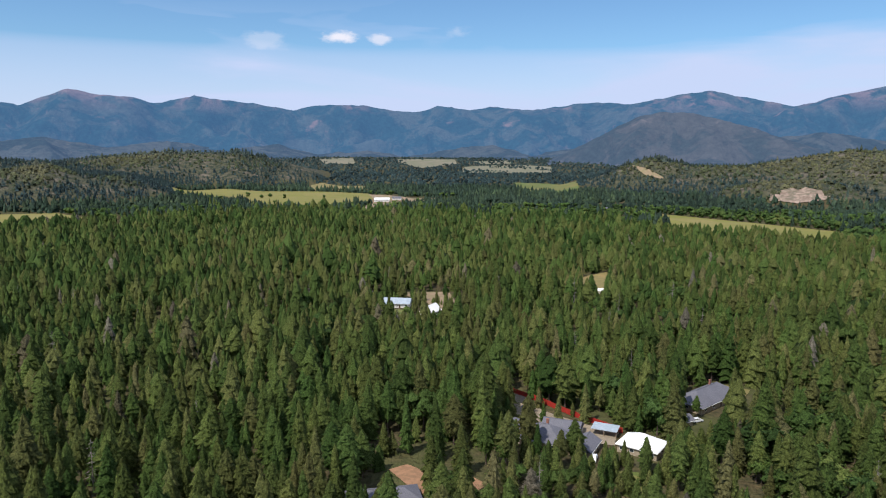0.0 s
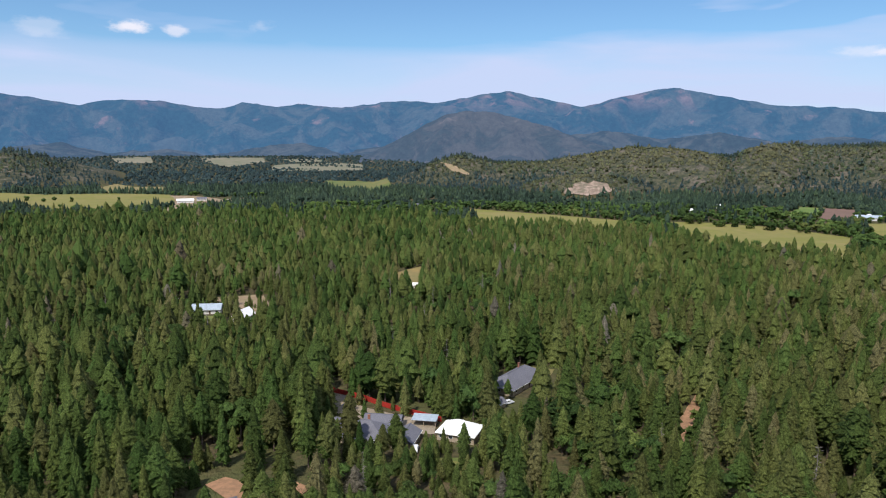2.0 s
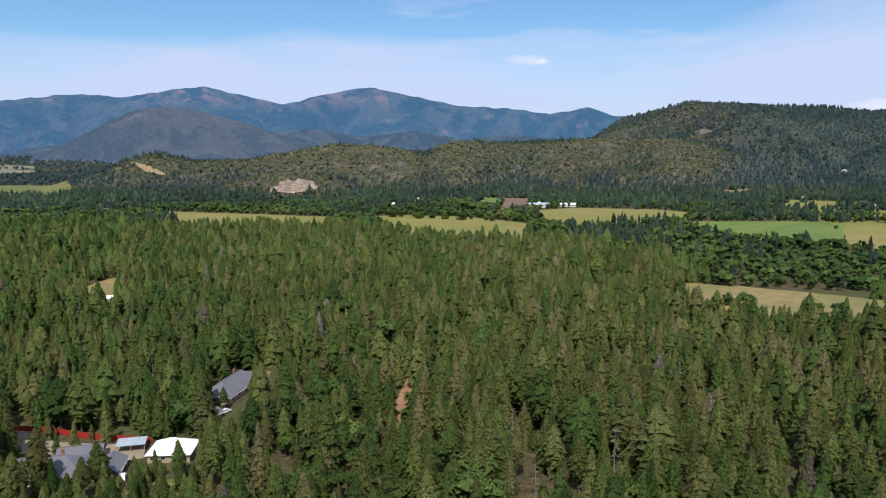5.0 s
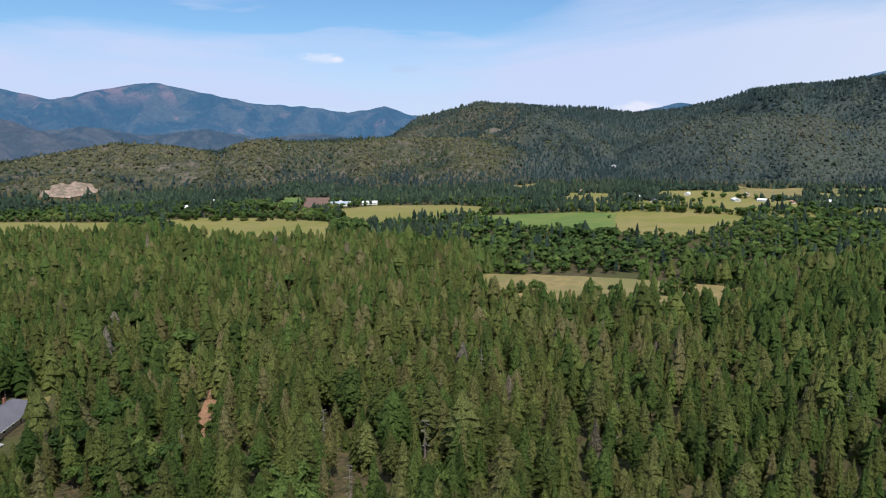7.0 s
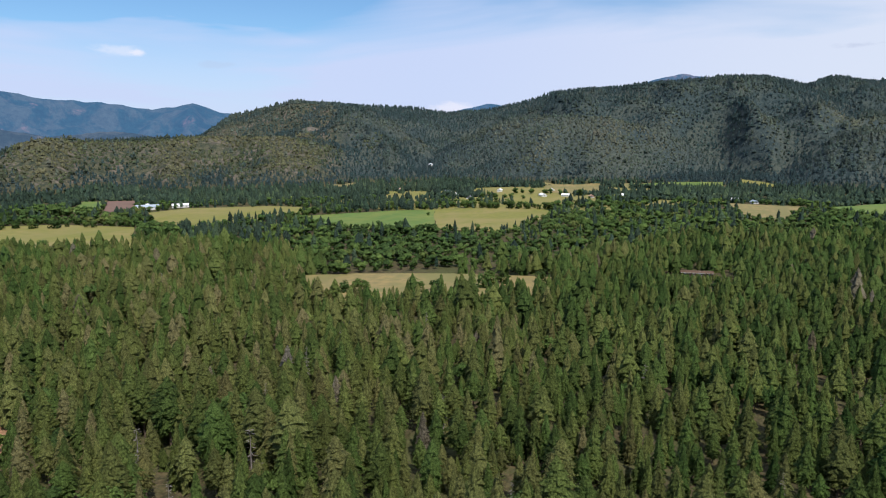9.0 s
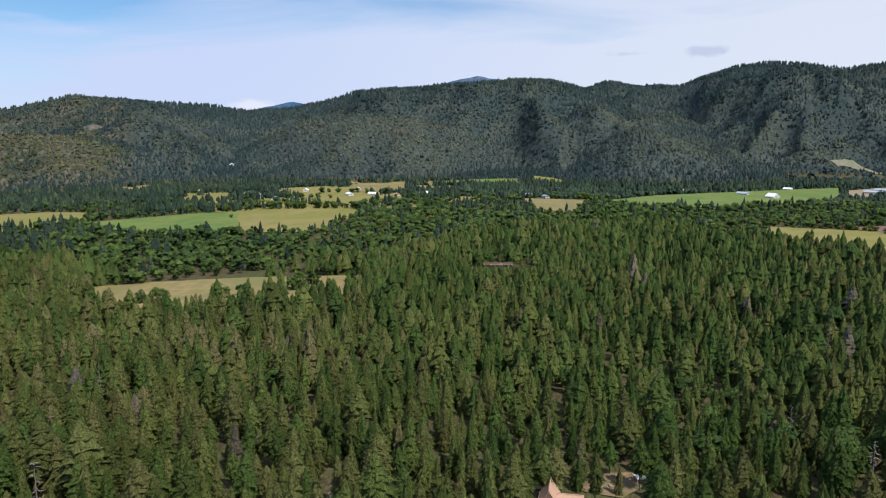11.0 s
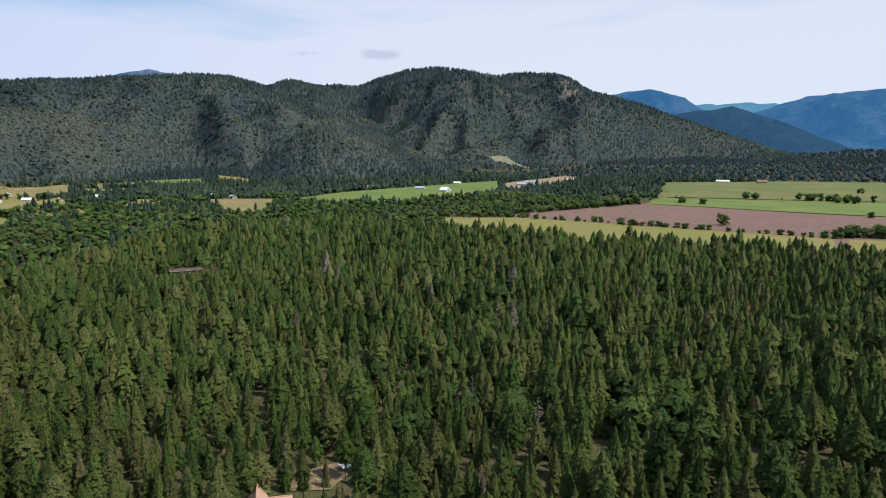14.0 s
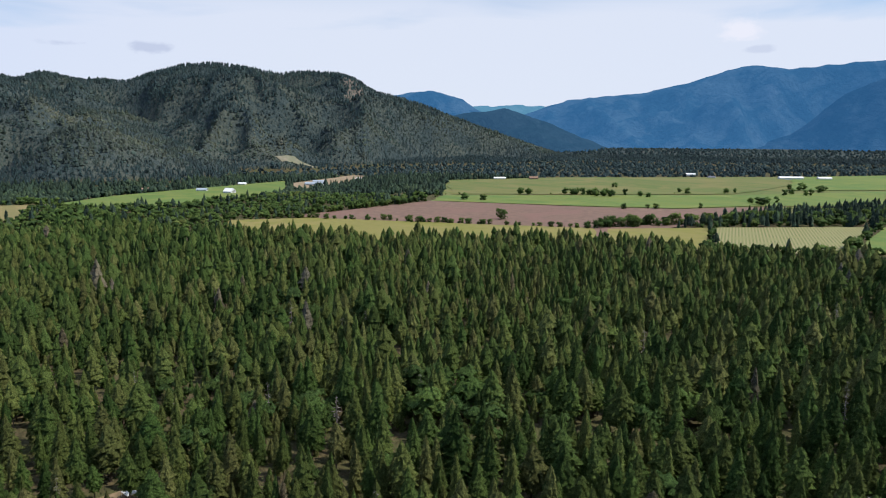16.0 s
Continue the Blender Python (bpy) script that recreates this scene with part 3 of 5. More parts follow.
# ---- fields, clearings and yards ----
FIELDS = [
    # name, label, surface, outline on the plan
    ("pasture_land", "broad farmed valley floor of mixed pasture", meadow_green, [(1420, -1040), (1360, -1355), (1045, -1910), (640, -1760), (510, -1247), (552, -945), (700, -780), (940, -640), (1074, -770)]),
    ("pasture_land", "patchwork of pasture between farmsteads", pasture, [(1093, 250), (1075, 352), (1000, 480), (1100, 640), (1300, 690), (1480, 560), (1620, 380), (1640, 100), (1560, -60), (1290, 0), (1060, 120)]),
    ("hay_field", "wide yellow-green hay field below the left hill", pasture, [(-660, 1640), (-546, 1790), (-426, 1690), (-300, 1700), (-169, 1630), (-140, 1391), (-198, 1320), (-205, 1200), (-300, 1260), (-392, 1380), (-520, 1480)]),
    ("meadow", "yellow-green meadow at the foot of the knoll", pasture, [(-760, 1060), (-625, 1144), (-503, 1043), (-420, 1075), (-380, 1000), (-480, 950), (-640, 930), (-760, 960)]),
    ("farmyard", "bare dusty farmyard beside the hay field", bare_soil, [(-175, 1625), (-137, 1363), (-150, 1240), (-110, 1180), (-61, 1330), (23, 1434), (24, 1510), (-60, 1500), (-119, 1598)]),
    ("dry_field", "narrow dry field along the trees", dry_grass, [(-366, 1911), (-342, 2037), (-280, 1960), (-208, 1955), (-178, 1700), (-310, 1730)]),
    ("crop_field", "far pale green crop field below the ridge", meadow_green, [(212, 2160), (300, 2100), (369, 1984), (322, 1660), (270, 1640), (190, 1760)]),
    ("dry_field", "far tan stubble field in the valley", stubble, [(96, 3290), (180, 3360), (370, 3400), (500, 3290), (450, 2960), (240, 2900), (70, 2960)]),
    ("dry_field", "far tan field before the mountains", stubble, [(-264, 3700), (-140, 3760), (60, 3740), (70, 3460), (-20, 3330), (-105, 3200), (-150, 3340)]),
    ("dry_field", "far tan strip beside the woods", stubble, [(150, 3620), (330, 3660), (350, 3470), (190, 3450)]),
    ("dry_field", "far tan field before the mountains", stubble, [(-641, 3700), (-560, 3790), (-470, 3760), (-420, 3420), (-560, 3400)]),
    ("pasture_strip", "thin yellow pasture strip among trees", pasture, [(349, 1180), (387, 1130), (520, 930), (412, 753), (370, 833), (304, 930)]),
    ("pasture_field", "yellow-green pasture with a dry corner", pasture, [(567, 900), (629, 870), (674, 800), (690, 690), (530, 526), (491, 618), (482, 707)]),
    ("crop_field", "small bright green crop plot", crop, [(949, 1062), (971, 1029), (830, 894), (800, 930)]),
    ("ploughed_field", "small ploughed brown plot", ploughed, [(972, 1028), (1000, 985), (812, 816), (764, 823)]),
    ("pasture_field", "green pasture strip before the wooded hills", pasture, [(819, 804), (907, 797), (989, 691), (991, 613), (912, 567), (730, 602), (700, 655)]),
    ("crop_field", "large bright green crop field", crop, [(852, 571), (987, 470), (1024, 413), (792, 318), (768, 345), (775, 455)]),
    ("pasture_field", "large olive and tan pasture", pasture, [(1024, 413), (1075, 352), (1093, 250), (1013, 224), (806, 236), (792, 318)]),
    ("forest_clearing", "tan grassy clearing in the forest", dry_grass, [(488, 310), (508, 275), (533, 210), (552, 122), (466, 101), (444, 178), (402, 260)]),
    ("pasture_field", "pale pasture among farmsteads", pasture, [(1230, 625), (1360, 570), (1250, 515), (1175, 560)]),
    ("pasture_field", "olive pasture among farmsteads", pasture, [(1150, 445), (1265, 425), (1250, 350), (1150, 335)]),
    ("dry_field", "small yellow paddock among trees", dry_grass, [(1290, 420), (1390, 380), (1360, 320), (1280, 350)]),
    ("crop_field", "small green paddock by the farmsteads", crop, [(1180, 250), (1260, 240), (1255, 180), (1170, 190)]),
    ("dry_field", "yellow dry field at the foot of the hills", dry_grass, [(1661, 390), (1698, 260), (1413, 221), (1424, 331)]),
    ("crop_field", "green crop field rising into the hills", crop, [(1694, 205), (1735, 103), (1740, -5), (1622, -4), (1630, 80)]),
    ("dry_field", "tan field beside the rising crop field", dry_grass, [(1722, 230), (1730, 150), (1665, 112), (1620, 190)]),
    ("pasture_field", "olive clearing on the lower hillside", pasture, [(1800, -40), (1735, -90), (1680, -118), (1650, -100), (1710, -40)]),
    ("crop_field", "long green field at the foot of the hills", crop, [(1248, -140), (1375, -270), (1492, -480), (1601, -690), (1285, -556), (1115, -330), (1130, -190)]),
    ("dry_field", "tan field with a white hoop house", dry_grass, [(1290, 0), (1258, -135), (1030, -83), (1060, -36)]),
    ("farmyard", "bare farmyard with machinery sheds", bare_soil, [(1511, -657), (1729, -940), (1631, -1003), (1375, -688), (1327, -595)]),
    ("dry_field", "tan clearing on the wooded slope", stubble, [(2046, -850), (2078, -905), (2076, -960), (2085, -1010), (2046, -985), (2030, -930), (2014, -860)]),
    ("ploughed_field", "wide ploughed brown field", ploughed, [(899, -393), (983, -679), (753, -841), (660, -930), (600, -1080), (548, -945), (519, -581), (663, -524), (801, -447)]),
    ("pasture_strip", "yellow grass strip along the forest edge", pasture, [(900, -300), (866, -405), (689, -547), (579, -640), (497, -556), (546, -439), (634, -353), (729, -258)]),
    ("crop_field", "wide green hay field with scattered trees", meadow_green, [(1420, -1040), (1360, -1355), (1045, -1910), (847, -1580), (781, -1252), (1074, -793)]),
    ("crop_field", "long green meadow beyond the ploughed field", crop, [(1059, -770), (766, -1228), (651, -1586), (510, -1247), (615, -1080), (672, -935), (760, -846), (988, -680)]),
    ("crop_field", "far green field with barns", crop, [(1030, -1920), (924, -2260), (640, -1760), (666, -1619), (775, -1446)]),
    ("pasture_field", "flat green pasture behind the tree row", pasture, [(565, -650), (503, -760), (403, -603), (455, -526)]),
    ("vineyard", "pale field with rows of young vines", vine_rows, [(500, -769), (394, -936), (316, -688), (390, -603)]),
    ("crop_field", "green field beside the young vines", crop, [(386, -945), (330, -1120), (222, -848), (310, -700)]),
    ("quarry_face", "pale orange quarry scar on the scrub ridge", rock_cut, [(634, 1376), (637, 1390), (652, 1398), (660, 1392), (668, 1406), (690, 1408), (697, 1396), (712, 1398), (722, 1384), (731, 1372), (726, 1352), (735, 1346), (716, 1336), (704, 1340), (699, 1330), (684, 1342), (668, 1340), (655, 1356)]),
    ("bare_clearing", "tan and green clearing at the foot of the hills", dry_grass, [(1400, 822), (1524, 822), (1474, 772), (1366, 776)]),
    ("ridge_track", "bare tan track along the scrub ridge", bare_soil, [(474, 1800), (500, 1745), (528, 1708), (522, 1700), (490, 1728)]),
    ("rock_face", "steep bare rock face on the wooded mountain", cliff, [(2805, -1476), (2835, -1530), (2800, -1570), (2770, -1520), (2700, -1530), (2640, -1470), (2560, -1440), (2516, -1380), (2590, -1400), (2660, -1410), (2700, -1450)]),
    ("rock_patch", "reddish bare rock on the wooded hill", cliff, [(1980, 1260), (2040, 1230), (1990, 1180), (1930, 1205)]),
    ("gravel_drive", "pale gravel drive in front of the houses", gravel, [(31, 310), (37, 304), (42, 286), (54, 274), (68, 262), (64, 250), (56, 252), (44, 268), (33, 277), (28, 290), (27, 300)]),
    ("front_lawn", "small sunlit lawn below the houses", lawn, [(53, 231), (70, 227), (64, 214), (52, 219)]),
    ("dry_bank", "dry grassy bank behind the grey-roofed house", dry_grass, [(118, 312), (130, 320), (141, 312), (134, 302), (124, 303)]),
    ("red_bank", "bare red soil between the trees", red_soil, [(4, 224), (10, 225), (15, 219), (10, 213), (5, 215)]),
    ("red_bank", "bare red soil bank beside the low house", red_soil, [(-18, 230), (-12, 234), (-3, 226), (-1, 214), (-8, 212), (-12, 220)]),
    ("yard", "bare tan yard round the white-roofed houses", bare_soil, [(-34, 526), (5, 530), (14, 460), (10, 434), (0, 462), (-11, 492)]),
    ("front_lawn", "green lawn before the white-roofed house", lawn, [(-43, 478), (-25, 468), (-24, 444), (-33, 448)]),
    ("yard", "tan clearing behind two white sheds", dry_grass, [(112, 590), (146, 620), (136, 560), (122, 520), (104, 520)]),
    ("yard", "sunlit tan yard under tall trees", yard_soil, [(224, -20), (223, -28), (226, -40), (218, -43), (208, -34), (211, -22)]),
    ("front_lawn", "green garden beside the pink-roofed house", lawn, [(222, 0), (222, -16), (212, -16), (210, 0)]),
    ("forest_track", "reddish track cut through the forest", red_soil, [(146, 222), (170, 246), (186, 262), (189, 258), (171, 238), (149, 216)]),
]


def inside(x, y, outline):
    hit = np.zeros(x.shape, bool)
    px, py = zip(*outline)
    for i in range(len(px)):
        x0, y0, x1, y1 = px[i - 1], py[i - 1], px[i], py[i]
        if y0 != y1:
            hit ^= ((y0 > y) != (y1 > y)) & (x < (x1 - x0) * (y - y0) / (y1 - y0) + x0)
    return hit


def build_field(index, name, label, mat, outline):
    area = sum(a[0] * b[1] - b[0] * a[1] for a, b in zip(outline, outline[1:] + outline[:1]))
    if area < 0:
        outline = outline[::-1]
    size = math.sqrt(abs(area) / 2)
    bm = bmesh.new()
    edge = []
    for (x0, y0), (x1, y1) in zip(outline, outline[1:] + outline[:1]):
        for k in range(6):
            x, y = x0 + (x1 - x0) * k / 6, y0 + (y1 - y0) * k / 6
            edge.append((x + float(rough_noise(x, y, size * 0.12)) * size * 0.025, y + float(rough_noise(x + 500, y, size * 0.12)) * size * 0.025))
    bm.faces.new([bm.verts.new((x, y, 0)) for x, y in edge])
    bmesh.ops.triangulate(bm, faces=bm.faces[:])
    for _ in range(2):
        bmesh.ops.subdivide_edges(bm, edges=[e for e in bm.edges if e.calc_length() > size * 0.08], cuts=1, use_grid_fill=True)
    bmesh.ops.triangulate(bm, faces=bm.faces[:])
    z = terrain([v.co.x for v in bm.verts], [v.co.y for v in bm.verts])
    lift = 0.10 + 0.005 * index if size < 120 else 0.3 + 0.03 * index
    steep = 1.4 if max(z) > 8 else 0.0
    rugged = 2.2 if name == "quarry_face" else 0.0
    for v, h in zip(bm.verts, z):
        v.co.z = h + lift + steep + rugged * abs(float(rough_noise(v.co.x, v.co.y, 14, 3)))
    me = bpy.data.meshes.new(name)
    bm.to_mesh(me)
    bm.free()
    me.materials.append(mat)
    for p in me.polygons:
        p.use_smooth = True
    return tagged(new(name, me), label, "field", kind="structure")


for i, (name, label, mat, outline) in enumerate(FIELDS):
    build_field(i, name, label, mat, outline)

# ---- buildings and yard things ----
def part(name, bm, mat, parent, label=""):
    me = bpy.data.meshes.new(name)
    bm.to_mesh(me)
    bm.free()
    me.materials.append(mat)
    ob = new(name, me)
    ob.parent = parent
    return tagged(ob, label)


def box(cx, cy, cz, sx, sy, sz, bevel=0.0):
    """A block by its centre and size."""
    bm = bmesh.new()
    bmesh.ops.create_cube(bm, size=1, matrix=Matrix.Translation((cx, cy, cz)) @ Matrix.Diagonal((sx, sy, sz, 1)))
    if bevel:
        bmesh.ops.bevel(bm, geom=bm.edges[:], offset=bevel, segments=1, affect="EDGES")
    return bm


def slabs(*blocks):
    bm = bmesh.new()
    for cx, cy, cz, sx, sy, sz in blocks:
        bmesh.ops.create_cube(bm, size=1, matrix=Matrix.Translation((cx, cy, cz)) @ Matrix.Diagonal((sx, sy, sz, 1)))
    return bm


def solid(verts, faces):
    bm = bmesh.new()
    vs = [bm.verts.new(v) for v in verts]
    for f in faces:
        bm.faces.new([vs[i] for i in f])
    bmesh.ops.recalc_face_normals(bm, faces=bm.faces[:])
    return bm


def wall_body(l, w, eave, ridge, hip=False):
    """Four walls with gables, closed under the roof."""
    a, b = l / 2, w / 2
    if hip:
        return box(0, 0, (eave - 1) / 2, l, w, eave + 1)
    v = [(-a, -b, -1), (a, -b, -1), (a, b, -1), (-a, b, -1), (-a, -b, eave), (a, -b, eave), (a, b, eave), (-a, b, eave), (-a, 0, ridge), (a, 0, ridge)]
    return solid(v, [(0, 1, 5, 4), (1, 2, 6, 9, 5), (2, 3, 7, 6), (3, 0, 4, 8, 7), (4, 5, 9, 8), (6, 7, 8, 9), (3, 2, 1, 0)])


def roof_body(l, w, eave, ridge, hip, over=0.6, thick=0.28):
    """A gabled or hipped roof with thickness and overhang."""
    a, b = l / 2 + over, w / 2 + over
    drop = (ridge - eave) * over / (w / 2)
    h = a - (b if hip else 0)
    lo, hi = eave - drop + 0.05, ridge + 0.05
    v = []
    for d in (0, thick):
        v += [(-a, -b, lo + d), (a, -b, lo + d), (a, b, lo + d), (-a, b, lo + d), (-h, 0, hi + d), (h, 0, hi + d)]
    t, u = 6, 0
    faces = [(6, 7, 11, 10), (8, 9, 10, 11), (7, 8, 11), (9, 6, 10), (0, 1, 7, 6), (1, 2, 8, 7), (2, 3, 9, 8), (3, 0, 6, 9), (0, 4, 5, 1), (2, 5, 4, 3), (1, 5, 2), (3, 4, 0)]
    return solid(v, faces)


def house(name, label, category, x, y, heading, l, w, eave, ridge, roof_mat, wall_mat, hip=False, openings=3, chimney=False, group="", z=None, ribs=0):
    thing = new(name)
    thing.matrix_world = pose(x, y, float(terrain(x, y)) if z is None else z, 0, 0, heading)
    part("wall", wall_body(l, w, eave, ridge, hip), wall_mat, thing)
    roof = part("roof", roof_body(l, w, eave, ridge, hip), roof_mat, thing)
    part("ridge_cap", box(0, 0, ridge + 0.36, l + (1.0 if not hip else -w), 0.35, 0.12), roof_mat, roof)
    for k in range(ribs):
        cx = -l / 2 + l * (k + 0.5) / ribs
        for side in (-1, 1):
            rise = math.atan2(ridge - eave, w / 2)
            rib = box(0, 0, 0, 0.1, math.hypot(w / 2, ridge - eave), 0.08)
            bmesh.ops.transform(rib, matrix=Matrix.Translation((cx, side * w / 4, (eave + ridge) / 2 + 0.37)) @ Matrix.Rotation(-side * rise, 4, "X"), verts=rib.verts)
            part("roof_rib", rib, roof_mat, roof)
    for side in (-1, 1):
        for k in range(openings):
            cx = -l / 2 + l * (k + 0.5) / openings
            if side < 0 and k == openings // 2:
                part("door", box(cx, side * (w / 2 + 0.03), 1.05, 1.1, 0.1, 2.1), dark_wood, thing)
                continue
            win = part("window", box(cx, side * (w / 2 + 0.02), eave * 0.58, 1.7, 0.1, 1.3), white_trim, thing)
            part("pane", box(cx, side * (w / 2 + 0.06), eave * 0.58, 1.45, 0.08, 1.05), window_glass, win)
    for side in (-1, 1):
        win = part("window", box(side * (l / 2 + 0.02), 0, eave * 0.58, 0.1, 1.7, 1.3), white_trim, thing)
        part("pane", box(side * (l / 2 + 0.06), 0, eave * 0.58, 0.08, 1.45, 1.05), window_glass, win)
    if chimney:
        stack = part("chimney", slabs((l * 0.2, w * 0.15, ridge + 0.2, 0.9, 0.7, 2.2), (l * 0.2, w * 0.15, ridge + 1.35, 1.1, 0.9, 0.15)), brick_red, thing)
    for side in (-1, 1):
        part("gutter", box(0, side * (w / 2 + 0.66), eave - (ridge - eave) * 0.6 / (w / 2) + 0.12, l + 1.2, 0.14, 0.14), white_trim, thing)
    return tagged(thing, label, category, group)


grey_shingle = two_tone("grey_shingles", (0.17, 0.17, 0.20), (0.11, 0.11, 0.13), 3.0, 0.2, 0.8)
white_metal = two_tone("white_metal_roof", (0.88, 0.88, 0.88), (0.78, 0.78, 0.78), 0.4, 0.1, 0.7, 0.2)
blue_metal = two_tone("blue_grey_metal_roof", (0.42, 0.48, 0.54), (0.30, 0.36, 0.42), 0.6, 0.1, 0.45, 0.5)
tan_roof = two_tone("pink_tan_shingles", (0.56, 0.36, 0.26), (0.42, 0.26, 0.19), 2.5, 0.2, 0.8)
rust_roof = two_tone("rusty_roof", (0.30, 0.18, 0.12), (0.18, 0.12, 0.09), 0.8, 0.1, 0.8)
white_siding = two_tone("white_siding", (0.80, 0.79, 0.76), (0.66, 0.65, 0.62), 1.0, 0.1, 0.7)
tan_siding = two_tone("tan_siding", (0.44, 0.36, 0.27), (0.34, 0.28, 0.21), 1.0, 0.1, 0.8)
dark_wood = two_tone("dark_stained_wood", (0.14, 0.09, 0.06), (0.08, 0.05, 0.035), 2.0, 0.2)
raw_wood = two_tone("weathered_wood", (0.40, 0.31, 0.22), (0.26, 0.20, 0.14), 2.0, 0.2)
red_paint = two_tone("red_fence_paint", (0.42, 0.035, 0.028), (0.28, 0.028, 0.02), 1.2, 0.1, 0.6)
white_trim = two_tone("white_trim", (0.82, 0.82, 0.80), (0.70, 0.70, 0.68), 2.0, 0.2, 0.5)
brick_red = two_tone("chimney_brick", (0.36, 0.16, 0.11), (0.24, 0.11, 0.08), 5.0, 0.5)
window_glass, _n, _i = material("window_glass", 0.08, 0.6)
_i["Base Color"].default_value = (0.03, 0.04, 0.05, 1)
car_white, _n, _i = material("white_car_paint", 0.25, 0.5)
_i["Base Color"].default_value = (0.75, 0.77, 0.8, 1)
car_blue, _n, _i = material("blue_car_paint", 0.25, 0.5)
_i["Base Color"].default_value = (0.10, 0.16, 0.30, 1)
rubber, _n, _i = material("tyre_rubber", 0.8, 0.3)
_i["Base Color"].default_value = (0.02, 0.02, 0.02, 1)
canvas = two_tone("white_canvas", (0.85, 0.85, 0.83), (0.72, 0.72, 0.70), 1.0, 0.2, 0.8)

# the hamlet among the trees
house("ranch_house", "long ranch house with a grey shingle hip roof", "house", 34, 257, -28, 28, 14, 2.8, 6.8, grey_shingle, tan_siding, True, 5, True)
house("house_wing", "short grey-roofed wing beside the ranch house", "house", 52, 246, 62, 12, 8, 2.6, 4.8, grey_shingle, tan_siding, False, 2)
house("garage", "white-walled garage with a grey shingle roof", "garage", 47, 264, -22, 14, 8, 2.8, 4.6, grey_shingle, white_siding, False, 3)
house("white_roofed_hall", "broad building with a bright white metal roof", "building", 73, 246, -35, 14.5, 11.5, 3.2, 6.4, white_metal, tan_siding, True, 4)
house("grey_roofed_house", "large house with a dark grey hip roof", "house", 115, 297, 40, 31, 14, 3.0, 7.0, grey_shingle, tan_siding, True, 5, True)
house("garden_shed", "small dark-roofed shed near the large house", "shed", 96, 271, 30, 7, 5, 2.4, 3.8, grey_shingle, tan_siding, False, 1)
house("roadside_house", "low grey-roofed house half hidden by trees", "house", -18, 207, 12, 22, 10, 2.6, 4.8, grey_shingle, tan_siding, True, 4)
house("farmhouse", "long house with a pale metal roof", "house", -31, 482, -6, 18, 11, 3.0, 5.6, blue_metal, white_siding, False, 4, ribs=10)
house("steep_roofed_barn", "small barn with a bright white steep roof", "barn", -8, 456, 60, 14, 8, 3.0, 6.6, white_metal, white_siding, False, 2, ribs=8)
house("white_shed", "small white shed at a forest clearing", "shed", 108, 526, 10, 8, 5, 2.6, 3.8, white_metal, white_siding, False, 1, group="white sheds")
house("white_shed", "small white shed at a forest clearing", "shed", 121, 527, -15, 7, 5, 2.6, 3.8, white_metal, white_siding, False, 1, group="white sheds")
house("cottage", "cottage with a steep pink-tan shingle gable", "cottage", 201.5, -11.5, -6, 8, 5.4, 2.6, 6.6, tan_roof, white_siding, False, 2)
house("cottage_wing", "low pink-tan roofed wing joined to the cottage", "cottage", 201, -17.6, 84, 6.8, 4.6, 2.4, 4.0, tan_roof, white_siding, False, 2)
house("long_shed", "long low dark brown wooden shed in the forest", "shed", 598, 14, 96, 24, 6, 3.0, 4.2, dark_wood, dark_wood, False, 4)


def carport():
    thing = new("carport")
    thing.matrix_world = pose(63, 261, float(terrain(63, 261)), 0, 0, -25)
    roof = solid([(-5, -3, 2.7), (5, -3, 2.7), (5, 3, 3.2), (-5, 3, 3.2), (-5, -3, 2.9), (5, -3, 2.9), (5, 3, 3.4), (-5, 3, 3.4)],
                 [(3, 2, 1, 0), (4, 5, 6, 7), (0, 1, 5, 4), (1, 2, 6, 5), (2, 3, 7, 6), (3, 0, 4, 7)])
    top = part("roof", roof, blue_metal, thing)
    for k in range(11):
        rib = box(0, 0, 0, 0.08, 6.0, 0.07)
        bmesh.ops.transform(rib, matrix=Matrix.Translation((-4.8 + k * 0.96, 0, 3.17)) @ Matrix.Rotation(math.atan2(0.5, 6), 4, "X"), verts=rib.verts)
        part("roof_rib", rib, blue_metal, top)
    for px_, py_, h in ((-4.6, -2.6, 2.7), (4.6, -2.6, 2.7), (-4.6, 2.6, 3.1), (4.6, 2.6, 3.1), (0, -2.6, 2.7), (0, 2.6, 3.1)):
        part("post", box(px_, py_, h / 2, 0.2, 0.2, h), raw_wood, thing)
    tagged(thing, "open carport with a blue-grey metal roof", "carport")


def red_fence():
    points = [(32, 307), (38, 301), (43, 296), (48, 288), (53, 281), (61, 272), (70, 262)]
    thing = new("fence")
    thing.matrix_world = pose(32, 307, float(terrain(32, 307)))
    for (x0, y0), (x1, y1) in zip(points, points[1:]):
        long = math.hypot(x1 - x0, y1 - y0)
        n = max(int(long / 2.6), 1)
        turn = math.atan2(y1 - y0, x1 - x0)
        for k in range(n):
            cx, cy = x0 + (x1 - x0) * (k + 0.5) / n - 32, y0 + (y1 - y0) * (k + 0.5) / n - 307
            ex, ey = x0 + (x1 - x0) * k / n - 32, y0 + (y1 - y0) * k / n - 307
            panel = box(0, 0, 1.25, long / n - 0.16, 0.06, 2.3)
            bmesh.ops.transform(panel, matrix=Matrix.Translation((cx, cy, 0)) @ Matrix.Rotation(turn, 4, "Z"), verts=panel.verts)
            part("panel", panel, red_paint, thing)
            part("post", box(ex, ey, 1.3, 0.15, 0.15, 2.7), red_paint, thing)
    tagged(thing, "tall bright red board fence along the drive", "fence")


